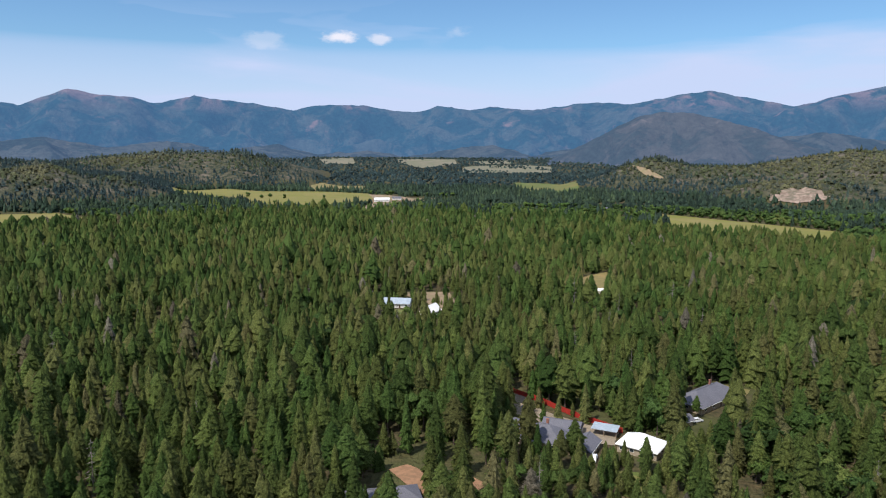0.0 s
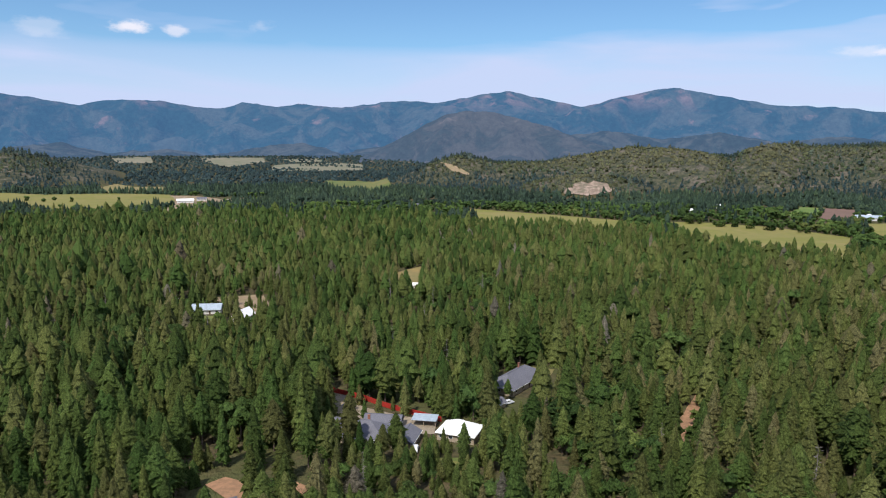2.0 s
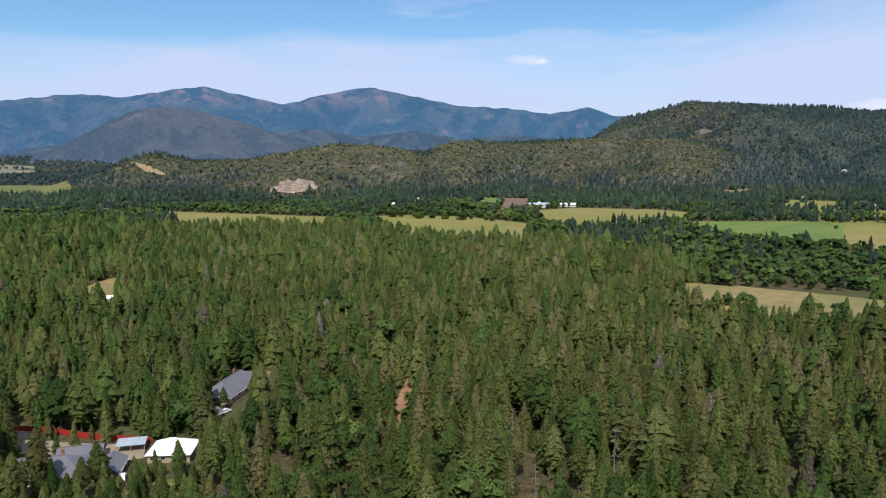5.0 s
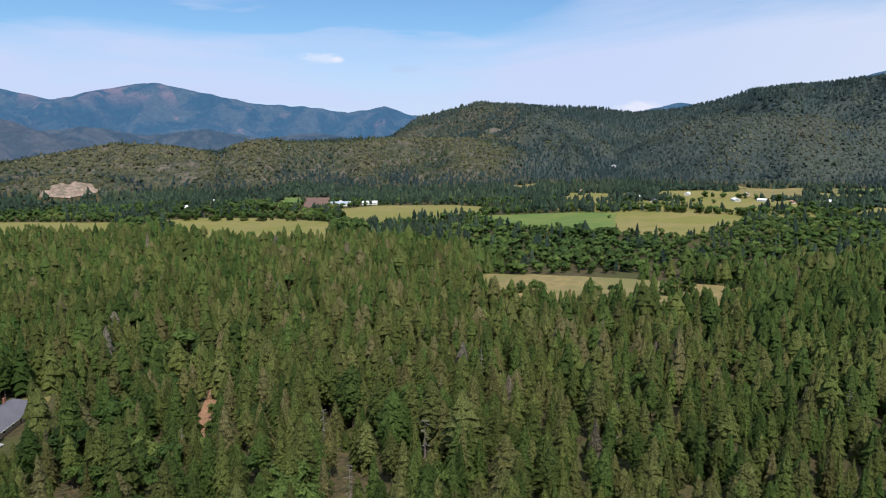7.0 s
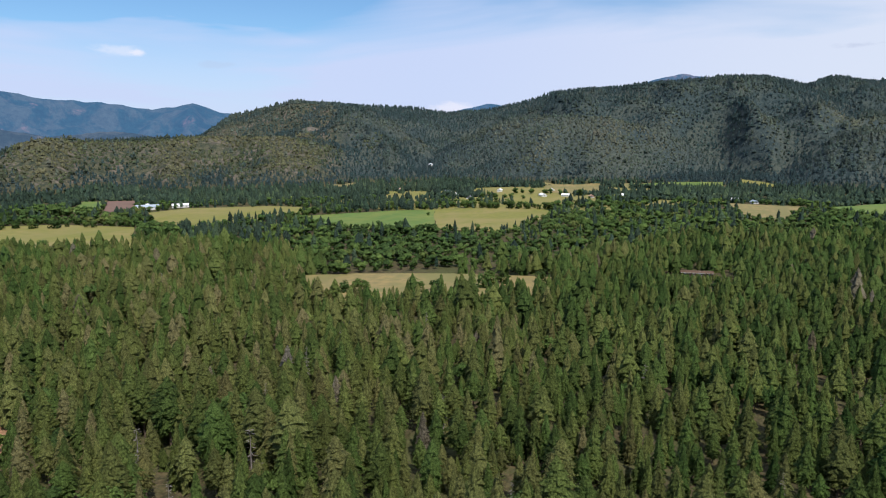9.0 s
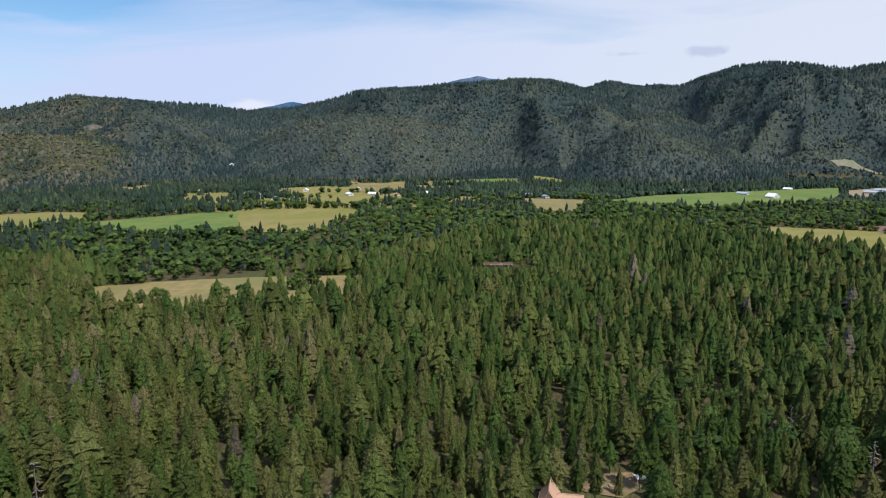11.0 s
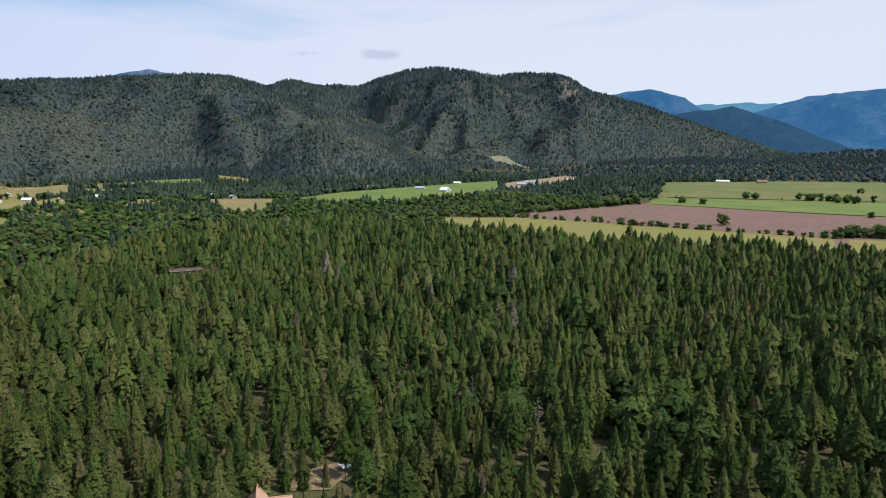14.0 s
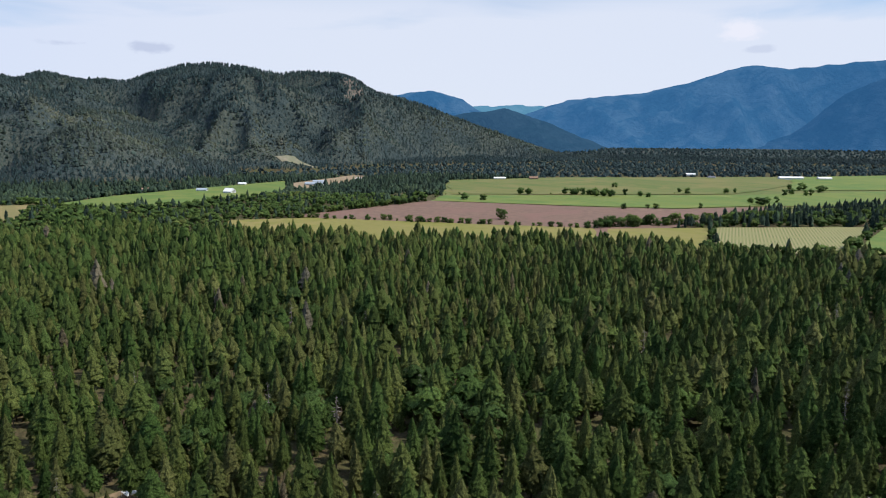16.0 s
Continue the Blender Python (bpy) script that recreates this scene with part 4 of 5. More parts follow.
def car(x, y, heading, paint, label, tall=1.5, long=4.6):
    thing = new("car")
    thing.matrix_world = pose(x, y, float(terrain(x, y)) + 0.15, 0, 0, heading)
    a = long / 2
    side = [(-a, 0.35), (a, 0.35), (a, 0.8), (a * 0.62, 0.95), (a * 0.3, tall), (-a * 0.7, tall), (-a * 0.95, 0.95), (-a, 0.85)]
    v = [(px_, s * 0.88 * (0.86 if pz > 1 else 1), pz) for s in (-1, 1) for px_, pz in side]
    n = len(side)
    faces = [tuple(range(n))[::-1], tuple(range(n, 2 * n))] + [(i, (i + 1) % n, n + (i + 1) % n, n + i) for i in range(n)]
    body = part("body", solid(v, faces), paint, thing)
    part("windscreen", solid([(a * 0.60, -0.74, 0.99), (a * 0.60, 0.74, 0.99), (a * 0.33, 0.7, tall - 0.06), (a * 0.33, -0.7, tall - 0.06), (a * 0.63, -0.74, 1.0), (a * 0.63, 0.74, 1.0), (a * 0.36, 0.7, tall - 0.05), (a * 0.36, -0.7, tall - 0.05)],
                             [(0, 1, 2, 3), (7, 6, 5, 4), (0, 4, 5, 1), (1, 5, 6, 2), (2, 6, 7, 3), (3, 7, 4, 0)]), window_glass, body)
    for s in (-1, 1):
        part("side_window", box(-a * 0.2, s * 0.79, tall - 0.28, a * 0.85, 0.06, 0.34), window_glass, body)
        for wx in (-a * 0.62, a * 0.62):
            bm = bmesh.new()
            bmesh.ops.create_cone(bm, cap_ends=True, segments=12, radius1=0.33, radius2=0.33, depth=0.22, matrix=Matrix.Translation((wx, s * 0.82, 0.25)) @ Matrix.Rotation(radians(90), 4, "X"))
            part("wheel", bm, rubber, thing)
    tagged(thing, label, "car")


def picnic_table(x, y):
    thing = new("picnic_table")
    thing.matrix_world = pose(x, y, float(terrain(x, y)) + 0.1, 0, 0, 20)
    part("tabletop", slabs(*[(0, -0.3 + 0.15 * k, 0.74, 1.9, 0.13, 0.05) for k in range(5)]), raw_wood, thing)
    for s in (-1, 1):
        part("bench", box(0, s * 0.75, 0.44, 1.9, 0.28, 0.05), raw_wood, thing)
        part("leg_frame", slabs((s * 0.65, 0, 0.37, 0.08, 0.1, 0.74), (s * 0.65, 0, 0.4, 0.08, 1.6, 0.08)), raw_wood, thing)
    tagged(thing, "weathered wooden picnic table in the yard", "table")


def canopy_tent(x, y):
    thing = new("canopy_tent")
    thing.matrix_world = pose(x, y, float(terrain(x, y)) + 0.1, 0, 0, 15)
    part("canopy", solid([(-2, -1.6, 2), (2, -1.6, 2), (2, 1.6, 2), (-2, 1.6, 2), (-0.6, 0, 3.1), (0.6, 0, 3.1), (-2, -1.6, 1.7), (2, -1.6, 1.7), (2, 1.6, 1.7), (-2, 1.6, 1.7)],
                         [(0, 1, 5, 4), (1, 2, 5), (2, 3, 4, 5), (3, 0, 4), (6, 7, 1, 0), (7, 8, 2, 1), (8, 9, 3, 2), (9, 6, 0, 3), (9, 8, 7, 6)]), canvas, thing)
    for px_ in (-1.9, 1.9):
        for py_ in (-1.5, 1.5):
            part("pole", box(px_, py_, 0.9, 0.06, 0.06, 1.8), white_trim, thing)
    tagged(thing, "white canopy tent at the edge of the yard", "tent")


def domed_tank(x, y):
    bm = bmesh.new()
    bmesh.ops.create_uvsphere(bm, u_segments=20, v_segments=10, radius=3.2, matrix=Matrix.Translation((0, 0, 1.2)))
    bmesh.ops.bisect_plane(bm, geom=bm.verts[:] + bm.edges[:] + bm.faces[:], plane_co=(0, 0, 0), plane_no=(0, 0, -1), clear_outer=True)
    thing = new("storage_dome")
    thing.matrix_world = pose(x, y, float(terrain(x, y)))
    part("shell", bm, white_metal, thing)
    bm = bmesh.new()
    bmesh.ops.create_cone(bm, cap_ends=True, segments=20, radius1=3.3, radius2=3.3, depth=0.5)
    part("base_ring", bm, gravel, thing)
    tagged(thing, "white storage dome behind the farmhouse", "tank")


def hoop_house(x, y, heading, long, half):
    thing = new("hoop_house")
    thing.matrix_world = pose(x, y, float(terrain(x, y)), 0, 0, heading)
    n = 10
    v = [(s * long / 2, math.cos(math.pi * k / n) * half, math.sin(math.pi * k / n) * half * 0.8) for s in (-1, 1) for k in range(n + 1)]
    f = [(k, k + 1, n + 2 + k, n + 1 + k) for k in range(n)] + [tuple(range(n + 1)), tuple(range(2 * n + 1, n, -1)), (0, n + 1, 2 * n + 1, n)]
    part("cover", solid(v, f), canvas, thing)
    for k in range(int(long / 4) + 1):
        cx = -long / 2 + k * 4
        ring = solid([(cx + s * 0.06, math.cos(math.pi * j / n) * (half + d), math.sin(math.pi * j / n) * (half + d) * 0.8) for s in (-1, 1) for d in (0.02, 0.1) for j in range(n + 1)],
                     [(q * (n + 1) + j, q * (n + 1) + j + 1, p_ * (n + 1) + j + 1, p_ * (n + 1) + j) for q, p_ in ((0, 1), (1, 3), (3, 2), (2, 0)) for j in range(n)])
        part("hoop", ring, white_trim, thing)
    tagged(thing, "long white plastic hoop house in a field", "greenhouse")


carport()
red_fence()
car(54, 238, 70, car_white, "white parked car beside the house", 1.9, 5.4)
car(36, 288, -40, car_blue, "dark blue parked car on the drive")
car(103, 274, 20, car_white, "white parked car near the large house", 1.7, 5.0)
picnic_table(215, -31)
canopy_tent(220, -41)
domed_tank(-55, 520)
hoop_house(1216, -148, 60, 38, 4.5)

# farm buildings down the valley: place, heading, length, width, eaves, ridge, roof, wall
FARM_BUILDINGS = [
    (697, 1024, 20, 14, 9, 3, 5.5, 0), (745, 1050, 35, 20, 10, 3.5, 6, 1), (790, 1078, 15, 16, 10, 3.2, 6, 0), (822, 1090, 60, 12, 8, 3, 5, 2),
    (-121, 1412, 5, 30, 14, 5, 8, 0), (-95, 1465, 10, 18, 10, 4, 6.5, 2), (-45, 1400, 80, 14, 9, 3, 5.5, 1), (-10, 1430, 15, 12, 9, 3, 5, 3),
    (173, 1218, 10, 10, 7, 3, 5, 0), (218, 1232, 40, 18, 9, 3, 5, 0), (285, 1240, 15, 14, 8, 3, 5, 2),
    (878, 846, -40, 34, 13, 4.5, 7.5, 1), (925, 822, -40, 26, 10, 3.5, 6, 0), (905, 870, 50, 16, 10, 3.5, 6, 0),
    (1240, 431, 10, 16, 9, 3, 5.5, 2), (1336, 316, 30, 22, 10, 3.5, 6, 0), (1352, 275, 80, 15, 9, 3, 5.5, 0), (1339, 224, 15, 16, 9, 3, 5.5, 3),
    (1371, 167, 50, 20, 10, 3.5, 6.5, 0), (1308, -55, 20, 16, 9, 3, 5.5, 1), (1350, -24, 70, 14, 8, 3, 5, 0), (1300, 480, 25, 14, 9, 3, 5.5, 0),
    (1360, 520, 60, 16, 9, 3, 5.5, 2), (1430, 430, 10, 18, 10, 3.5, 6, 0), (1400, 640, 45, 16, 9, 3, 5.5, 3), (1480, 330, 20, 15, 9, 3, 5.5, 0),
    (1328, -459, 30, 18, 15, 4, 9.5, 0), (1404, -431, 50, 20, 10, 3.5, 6, 1), (1476, -342, 50, 16, 9, 3, 5.5, 3),
    (1440, -690, 40, 44, 18, 4, 6.5, 1), (1500, -730, 40, 30, 14, 4, 6.5, 1), (1540, -860, 45, 22, 12, 3.5, 6.5, 0), (1600, -950, 30, 20, 10, 3.5, 6, 4),
    (1341, -1251, 60, 22, 12, 4, 8, 4), (1390, -1180, 60, 30, 10, 3.5, 6, 0), (985, -1834, 50, 60, 16, 4.5, 7.5, 0), (930, -1900, 50, 34, 14, 4, 7, 0),
    (1237, -1760, 30, 26, 12, 4, 7, 0), (1130, -1700, 55, 20, 10, 3.5, 6, 2), (1846, 755, 30, 18, 11, 4, 7, 0), (1535, -560, 45, 16, 10, 3, 5.5, 0)]
ROOFS = [white_metal, blue_metal, grey_shingle, tan_roof, rust_roof]
WORDS = ["white metal", "blue-grey metal", "dark shingle", "tan shingle", "rusty red metal"]
for bx, by, heading, l, w, eave, ridge, k in FARM_BUILDINGS:
    kind = "barn" if l >= 18 else "farmhouse"
    house(kind, "distant %s with a %s roof and pale walls" % (kind, WORDS[k]), kind, bx, by, heading, l, w, eave, ridge, ROOFS[k], white_siding if k != 4 else rust_roof, False, 3, group="valley farm buildings")

# ---- trees ----
def blades(rng, whorls, per, base, reach, lean, profile, slim=0.021):
    """Narrow branch sprays in whorls round a stem one metre high: rising at the top, hanging at the foot."""
    V, F = [], []
    heavy = rng.uniform(0, 6.28)
    for w in range(whorls):
        q = max((w + rng.uniform(-0.4, 0.4)) / whorls, 0)
        length = reach * profile(min(q, 1)) * rng.uniform(0.85, 1.12)
        turn = rng.uniform(0, 6.28)
        count = per if q < 0.7 else max(per - 3, 4)
        for b in range(count):
            a = turn + 6.283 * (b + rng.uniform(-0.4, 0.4)) / count
            z = base + (0.975 - base) * min(q, 1) + rng.uniform(-0.018, 0.018)
            long = length * rng.uniform(0.55, 1.22) * (1 + 0.14 * math.cos(a - heavy)) + 0.01
            wide = slim * rng.uniform(0.7, 1.4) * min(1, 0.35 + long / reach)
            drop = (lean * (1 - 1.5 * q) + rng.uniform(-0.12, 0.2)) * long
            roll = rng.uniform(-0.9, 0.9)
            c, s = math.cos(a), math.sin(a)
            wx, wz = wide * math.cos(roll), wide * math.sin(roll)
            m = 0.5
            k = len(V)
            V += [(c * long * 0.1, s * long * 0.1, z + 0.012), (c * long * m - s * wx, s * long * m + c * wx, z - drop * m + wz),
                  (c * long * m + s * wx, s * long * m - c * wx, z - drop * m - wz), (c * long, s * long, z - drop)]
            F += [(k, k + 2, k + 1), (k + 1, k + 2, k + 3)]
    return V, F


def ring_stack(rng, levels, sides):
    """Ragged cones one over another. levels: (z of rim, radius, z of point)."""
    V, F = [], []
    for z, radius, peak in levels:
        k, turn = len(V), rng.uniform(0, 6.28)
        V.append((rng.uniform(-0.008, 0.008), rng.uniform(-0.008, 0.008), peak))
        for i in range(sides):
            a = turn + 6.283 * i / sides
            d = radius * rng.uniform(0.5, 1.25)
            V.append((math.cos(a) * d, math.sin(a) * d, z + rng.uniform(-0.045, 0.035)))
        F += [(k, k + 1 + i, k + 1 + (i + 1) % sides) for i in range(sides)]
    return V, F


def stem(radius, top, sides=5):
    V = [(math.cos(6.283 * i / sides) * radius, math.sin(6.283 * i / sides) * radius, -0.02) for i in range(sides)]
    V.append((0, 0, top))
    return V, [(i, (i + 1) % sides, sides) for i in range(sides)]


def joined(*pieces):
    """Pieces (verts, faces, material index) as arrays."""
    V, F, M, k = [], [], [], 0
    for v, f, m in pieces:
        V += v
        F += [tuple(i + k for i in t) for t in f]
        M += [m] * len(f)
        k += len(v)
    return np.array(V, float), np.array(F, int), np.array(M, int)


def fir_profile(q):
    return (1 - q) ** 0.72 * min(1, 0.72 + 1.4 * q)


def pine_profile(q):
    return (0.62 + 0.42 * math.sin(min(q * 1.5, 1) * 2.6)) * (1 - q ** 3) ** 0.8


def tufts(rng, count, size, base, reach, profile, whorls, per):
    """Needle tufts gathered along the boughs of a crown one metre high, denser towards the outside, facing out and up."""
    V, F = [], []
    heavy, sway = rng.uniform(0, 6.28), rng.uniform(0.05, 0.2)
    boughs = []
    for w in range(whorls):
        q = (w + rng.uniform(-0.35, 0.35)) / whorls
        turn = rng.uniform(0, 6.28)
        for b in range(per):
            boughs.append((max(q, 0), turn + 6.283 * (b + rng.uniform(-0.3, 0.3)) / per, rng.uniform(0.72, 1.15)))
    weights = [profile(min(q, 1)) * f + 0.12 for q, a, f in boughs]
    for q, a, f in rng.choices(boughs, weights, k=count):
        out = rng.uniform(0.25, 1) ** 0.55
        long = reach * profile(min(q, 1)) * f * (1 + sway * math.cos(a - heavy)) + 0.006
        a += rng.gauss(0, 0.16)
        z = base + (0.98 - base) * min(q, 1) + rng.gauss(0, 0.008) - out * long * (0.5 - 0.75 * q)
        c, s = math.cos(a), math.sin(a)
        centre = Vector((c * long * out, s * long * out, z))
        n = Vector((c * 0.7, s * 0.7, 0.8)) + Vector((rng.gauss(0, 0.3), rng.gauss(0, 0.3), rng.gauss(0, 0.3)))
        n.normalize()
        along = Vector((c, s, -0.15)) - n * n.dot(Vector((c, s, -0.15)))
        if along.length < 0.05:
            continue
        along.normalize()
        across = n.cross(along)
        swing = rng.gauss(0, 0.5)
        along, across = along * math.cos(swing) + across * math.sin(swing), across * math.cos(swing) - along * math.sin(swing)
        g = size * rng.uniform(0.7, 1.35) * (1 - 0.45 * q)
        k = len(V)
        V += [tuple(centre - along * g * 0.8 - across * g * 0.42), tuple(centre - along * g * 0.6 + across * g * 0.46), tuple(centre + along * g * 1.05)]
        F.append((k, k + 1, k + 2))
    return V, F


def skirts(rng, whorls, tips, base, reach, profile):
    """Whorls of drooping boughs, each a ragged star round the stem, one over another."""
    V, F = [], []
    heavy, sway = rng.uniform(0, 6.28), rng.uniform(0.05, 0.18)
    step = (0.97 - base) / whorls
    for w in range(whorls):
        q = (w + 0.15 + rng.uniform(-0.2, 0.2)) / whorls
        long = reach * profile(min(max(q, 0), 1)) + 0.006
        z = base + (0.97 - base) * q
        k, turn = len(V), rng.uniform(0, 6.28)
        V.append((rng.uniform(-0.006, 0.006), rng.uniform(-0.006, 0.006), min(z + step * 2.4 + long * 0.45, 1.0)))
        for i in range(2 * tips):
            a = turn + 3.1416 * (i + rng.uniform(-0.3, 0.3)) / tips
            d = long * (rng.uniform(0.8, 1.22) if i % 2 else rng.uniform(0.5, 0.78)) * (1 + sway * math.cos(a - heavy))
            V.append((math.cos(a) * d, math.sin(a) * d, z - d * (0.55 - 0.6 * q) + rng.uniform(-0.4, 0.4) * step))
        F += [(k, k + 1 + i, k + 1 + (i + 1) % (2 * tips)) for i in range(2 * tips)]
    return V, F


def habit(rng, seed):
    """Firs hold their boughs almost to the ground; two trees in five are pines with a bare stem and a rounder head."""
    if seed % 5 in (2, 4):
        return rng.uniform(0.22, 0.36), rng.uniform(0.17, 0.21), pine_profile
    return rng.uniform(0.03, 0.14), rng.uniform(0.17, 0.225), fir_profile


def conifer_near(seed):
    rng = random.Random(seed)
    base, reach, shape = habit(rng, seed)
    return tufts(rng, 390, 0.0185, base, reach * 1.02, shape, 17, 9), skirts(rng, 17, 5, base, reach * 0.84, shape), stem(0.013, 0.9, 6)


def conifer_mid(seed):
    rng = random.Random(seed)
    base, reach, shape = habit(rng, seed)
    return joined((*tufts(rng, 50, 0.034, base, reach * 1.03, shape, 11, 6), 0), (*skirts(rng, 9, 4, base, reach * 0.88, shape), 0), (*stem(0.013, 0.6, 3), 1))


def conifer_far(seed):
    rng = random.Random(seed)
    base, reach, shape = habit(rng, seed)
    return joined((*tufts(rng, 12, 0.06, base * 0.7, reach * 1.05, shape, 6, 4), 0), (*skirts(rng, 5, 3, base * 0.7, reach * 1.05, shape), 0))


def conifer_young(seed):
    rng = random.Random(seed)
    base, reach = rng.uniform(0.02, 0.1), rng.uniform(0.2, 0.25)
    return joined((*tufts(rng, 12, 0.09, base, reach, fir_profile, 5, 4), 0), (*skirts(rng, 4, 4, base, reach, fir_profile), 0))


def conifer_tiny(seed):
    rng = random.Random(seed)
    r = rng.uniform(0.22, 0.30)
    return joined((*ring_stack(rng, [(0.02, r, 0.66), (0.38, r * 0.8, 1.0)], 4), 0))


def leaf_clumps(rng, count, tuft, lobes):
    """Small tilted leaf tufts scattered over the lobes of a broad crown."""
    V, F = [], []
    for i in range(count):
        cx, cy, cz, rad = lobes[i % len(lobes)]
        d = Vector((rng.gauss(0, 1), rng.gauss(0, 1), rng.gauss(0.3, 0.9))).normalized()
        c = Vector((cx, cy, cz)) + d * rad * rng.uniform(0.7, 1.08)
        n = (d + Vector((rng.gauss(0, 0.35), rng.gauss(0, 0.35), rng.gauss(0.25, 0.35)))).normalized()
        side = n.cross(Vector((rng.gauss(0, 1), rng.gauss(0, 1), rng.gauss(0, 1)))).normalized()
        up = side.cross(n)
        s = tuft * rng.uniform(0.7, 1.35)
        k = len(V)
        V += [tuple(c + side * s), tuple(c + up * s * 0.9 - side * s * 0.5), tuple(c - up * s * 0.9 - side * s * 0.5)]
        F.append((k, k + 1, k + 2))
    return V, F


def crown_lobes(rng, n, spread):
    return [(0, 0, 0.62, 0.26)] + [(math.cos(a) * spread * rng.uniform(0.6, 1.1), math.sin(a) * spread * rng.uniform(0.6, 1.1), rng.uniform(0.4, 0.78), rng.uniform(0.15, 0.23))
                                   for a in (6.283 * (i + rng.random() * 0.7) / n for i in range(n))]


def lobe_bodies(rng, lobes, fill=0.86):
    """Uneven eight-sided bodies that fill the lobes of a crown."""
    V, F = [], []
    for cx, cy, cz, rad in lobes:
        k, turn = len(V), rng.uniform(0, 6.28)
        V.append((cx, cy, cz + rad * fill))
        for i in range(4):
            a, d = turn + 1.5708 * i, rad * fill * rng.uniform(0.8, 1.15)
            V.append((cx + math.cos(a) * d, cy + math.sin(a) * d, cz + rad * rng.uniform(-0.3, 0.25)))
        V.append((cx, cy, cz - rad * fill * 0.8))
        for i in range(4):
            j = (i + 1) % 4
            F += [(k, k + 1 + i, k + 1 + j), (k + 5, k + 1 + j, k + 1 + i)]
    return V, F


def broadleaf_near(seed):
    rng = random.Random(seed)
    lobes = crown_lobes(rng, 7, 0.27)
    return joined((*leaf_clumps(rng, 230, 0.042, lobes), 0), (*lobe_bodies(rng, lobes), 0), (*stem(0.025, 0.6, 5), 1))


def broadleaf_far(seed):
    rng = random.Random(seed)
    lobes = crown_lobes(rng, 4, 0.24) + [(0.1, 0, 0.25, 0.22), (-0.12, 0.05, 0.28, 0.2)]
    return joined((*leaf_clumps(rng, 34, 0.075, lobes), 0), (*lobe_bodies(rng, lobes, 0.95), 0))


def broadleaf_tiny(seed):
    """A lumpy round crown for the distance."""
    rng = random.Random(seed)
    V, F, n = [], [], 4
    for z, radius in ((0.02, 0.46), (0.62, 0.34)):
        turn = rng.uniform(0, 6.28)
        for i in range(n):
            a, d = turn + 6.283 * i / n, radius * rng.uniform(0.7, 1.25)
            V.append((math.cos(a) * d, math.sin(a) * d, z + rng.uniform(-0.12, 0.12)))
    V.append((rng.uniform(-0.1, 0.1), rng.uniform(-0.1, 0.1), 1.0))
    for i in range(n):
        k = (i + 1) % n
        F += [(i, k, n + i), (k, n + k, n + i), (n + i, n + k, 2 * n)]
    return joined((V, F, 0))


def bare_snag(seed):
    rng = random.Random(seed)
    V, F = blades(rng, 12, 5, 0.2, 0.13, 0.3, lambda q: 0.3 + 0.7 * (1 - q), 0.007)
    return joined((*[V, F], 0), (*stem(0.016, 1.0, 5), 0))


def outward(v, crown):
    """Directions out of a crown: away from the stem of a conifer, away from the middle of a round tree."""
    if crown == "round":
        d = v - np.array([0, 0, 0.42])
    else:
        d = np.stack([v[:, 0], v[:, 1], 0.5 * np.hypot(v[:, 0], v[:, 1]) + 0.015], 1)
    return d / np.maximum(np.linalg.norm(d, axis=1, keepdims=True), 1e-6)


def plant(name, kinds, mats, x, y, tall, tint, label, category, rng, squash=1.0, smooth=False, slope=0.0):
    """All trees of one sort at their places, as one wood; on a slope the crowns of a close stand lie with it."""
    crown = "round" if "broadleaf" in name or "hedge" in name else "cone"
    if not len(x):
        return None
    z = terrain(x, y)
    if slope:
        up = np.stack([terrain(x - 12, y) - terrain(x + 12, y), terrain(x, y - 12) - terrain(x, y + 12), np.full(x.size, 24.0)], 1)
        up /= np.linalg.norm(up, axis=1, keepdims=True)
    pick = rng.randint(0, len(kinds), len(x))
    turn = rng.uniform(0, 6.283, len(x))
    wide = tall * squash * rng.uniform(0.75, 1.32, len(x))
    V, F, M, C, N, k = [], [], [], [], [], 0
    for i, (v, f, m) in enumerate(kinds):
        s = np.where(pick == i)[0]
        if not len(s):
            continue
        c, sn = np.cos(turn[s])[:, None], np.sin(turn[s])[:, None]
        X = (v[:, 0] * c - v[:, 1] * sn) * wide[s][:, None] + x[s][:, None]
        Y = (v[:, 0] * sn + v[:, 1] * c) * wide[s][:, None] + y[s][:, None]
        Z = v[:, 2] * tall[s][:, None] + z[s][:, None]
        V.append(np.stack([X, Y, Z], -1).reshape(-1, 3))
        o = outward(v, crown)
        way = np.stack([o[:, 0] * c - o[:, 1] * sn, o[:, 0] * sn + o[:, 1] * c, np.broadcast_to(o[:, 2], X.shape)], -1)
        if slope:
            way = way * (1 - slope) + up[s][:, None, :] * slope
            way /= np.linalg.norm(way, axis=2, keepdims=True)
        N.append(way.reshape(-1, 3))
        F.append((f[None] + (np.arange(len(s)) * len(v))[:, None, None] + k).reshape(-1, 3))
        M.append(np.tile(m, len(s)))
        C.append(np.repeat(tint[s], len(v)))
        k += len(s) * len(v)
    ob = mesh_object(name, np.concatenate(V), np.concatenate(F), mats, np.concatenate(M), np.concatenate(C), smooth, np.concatenate(N))
    print(name, len(x), "trees", sum(len(f) for f in F), "triangles")
    return tagged(ob, label, category, kind="stuff")


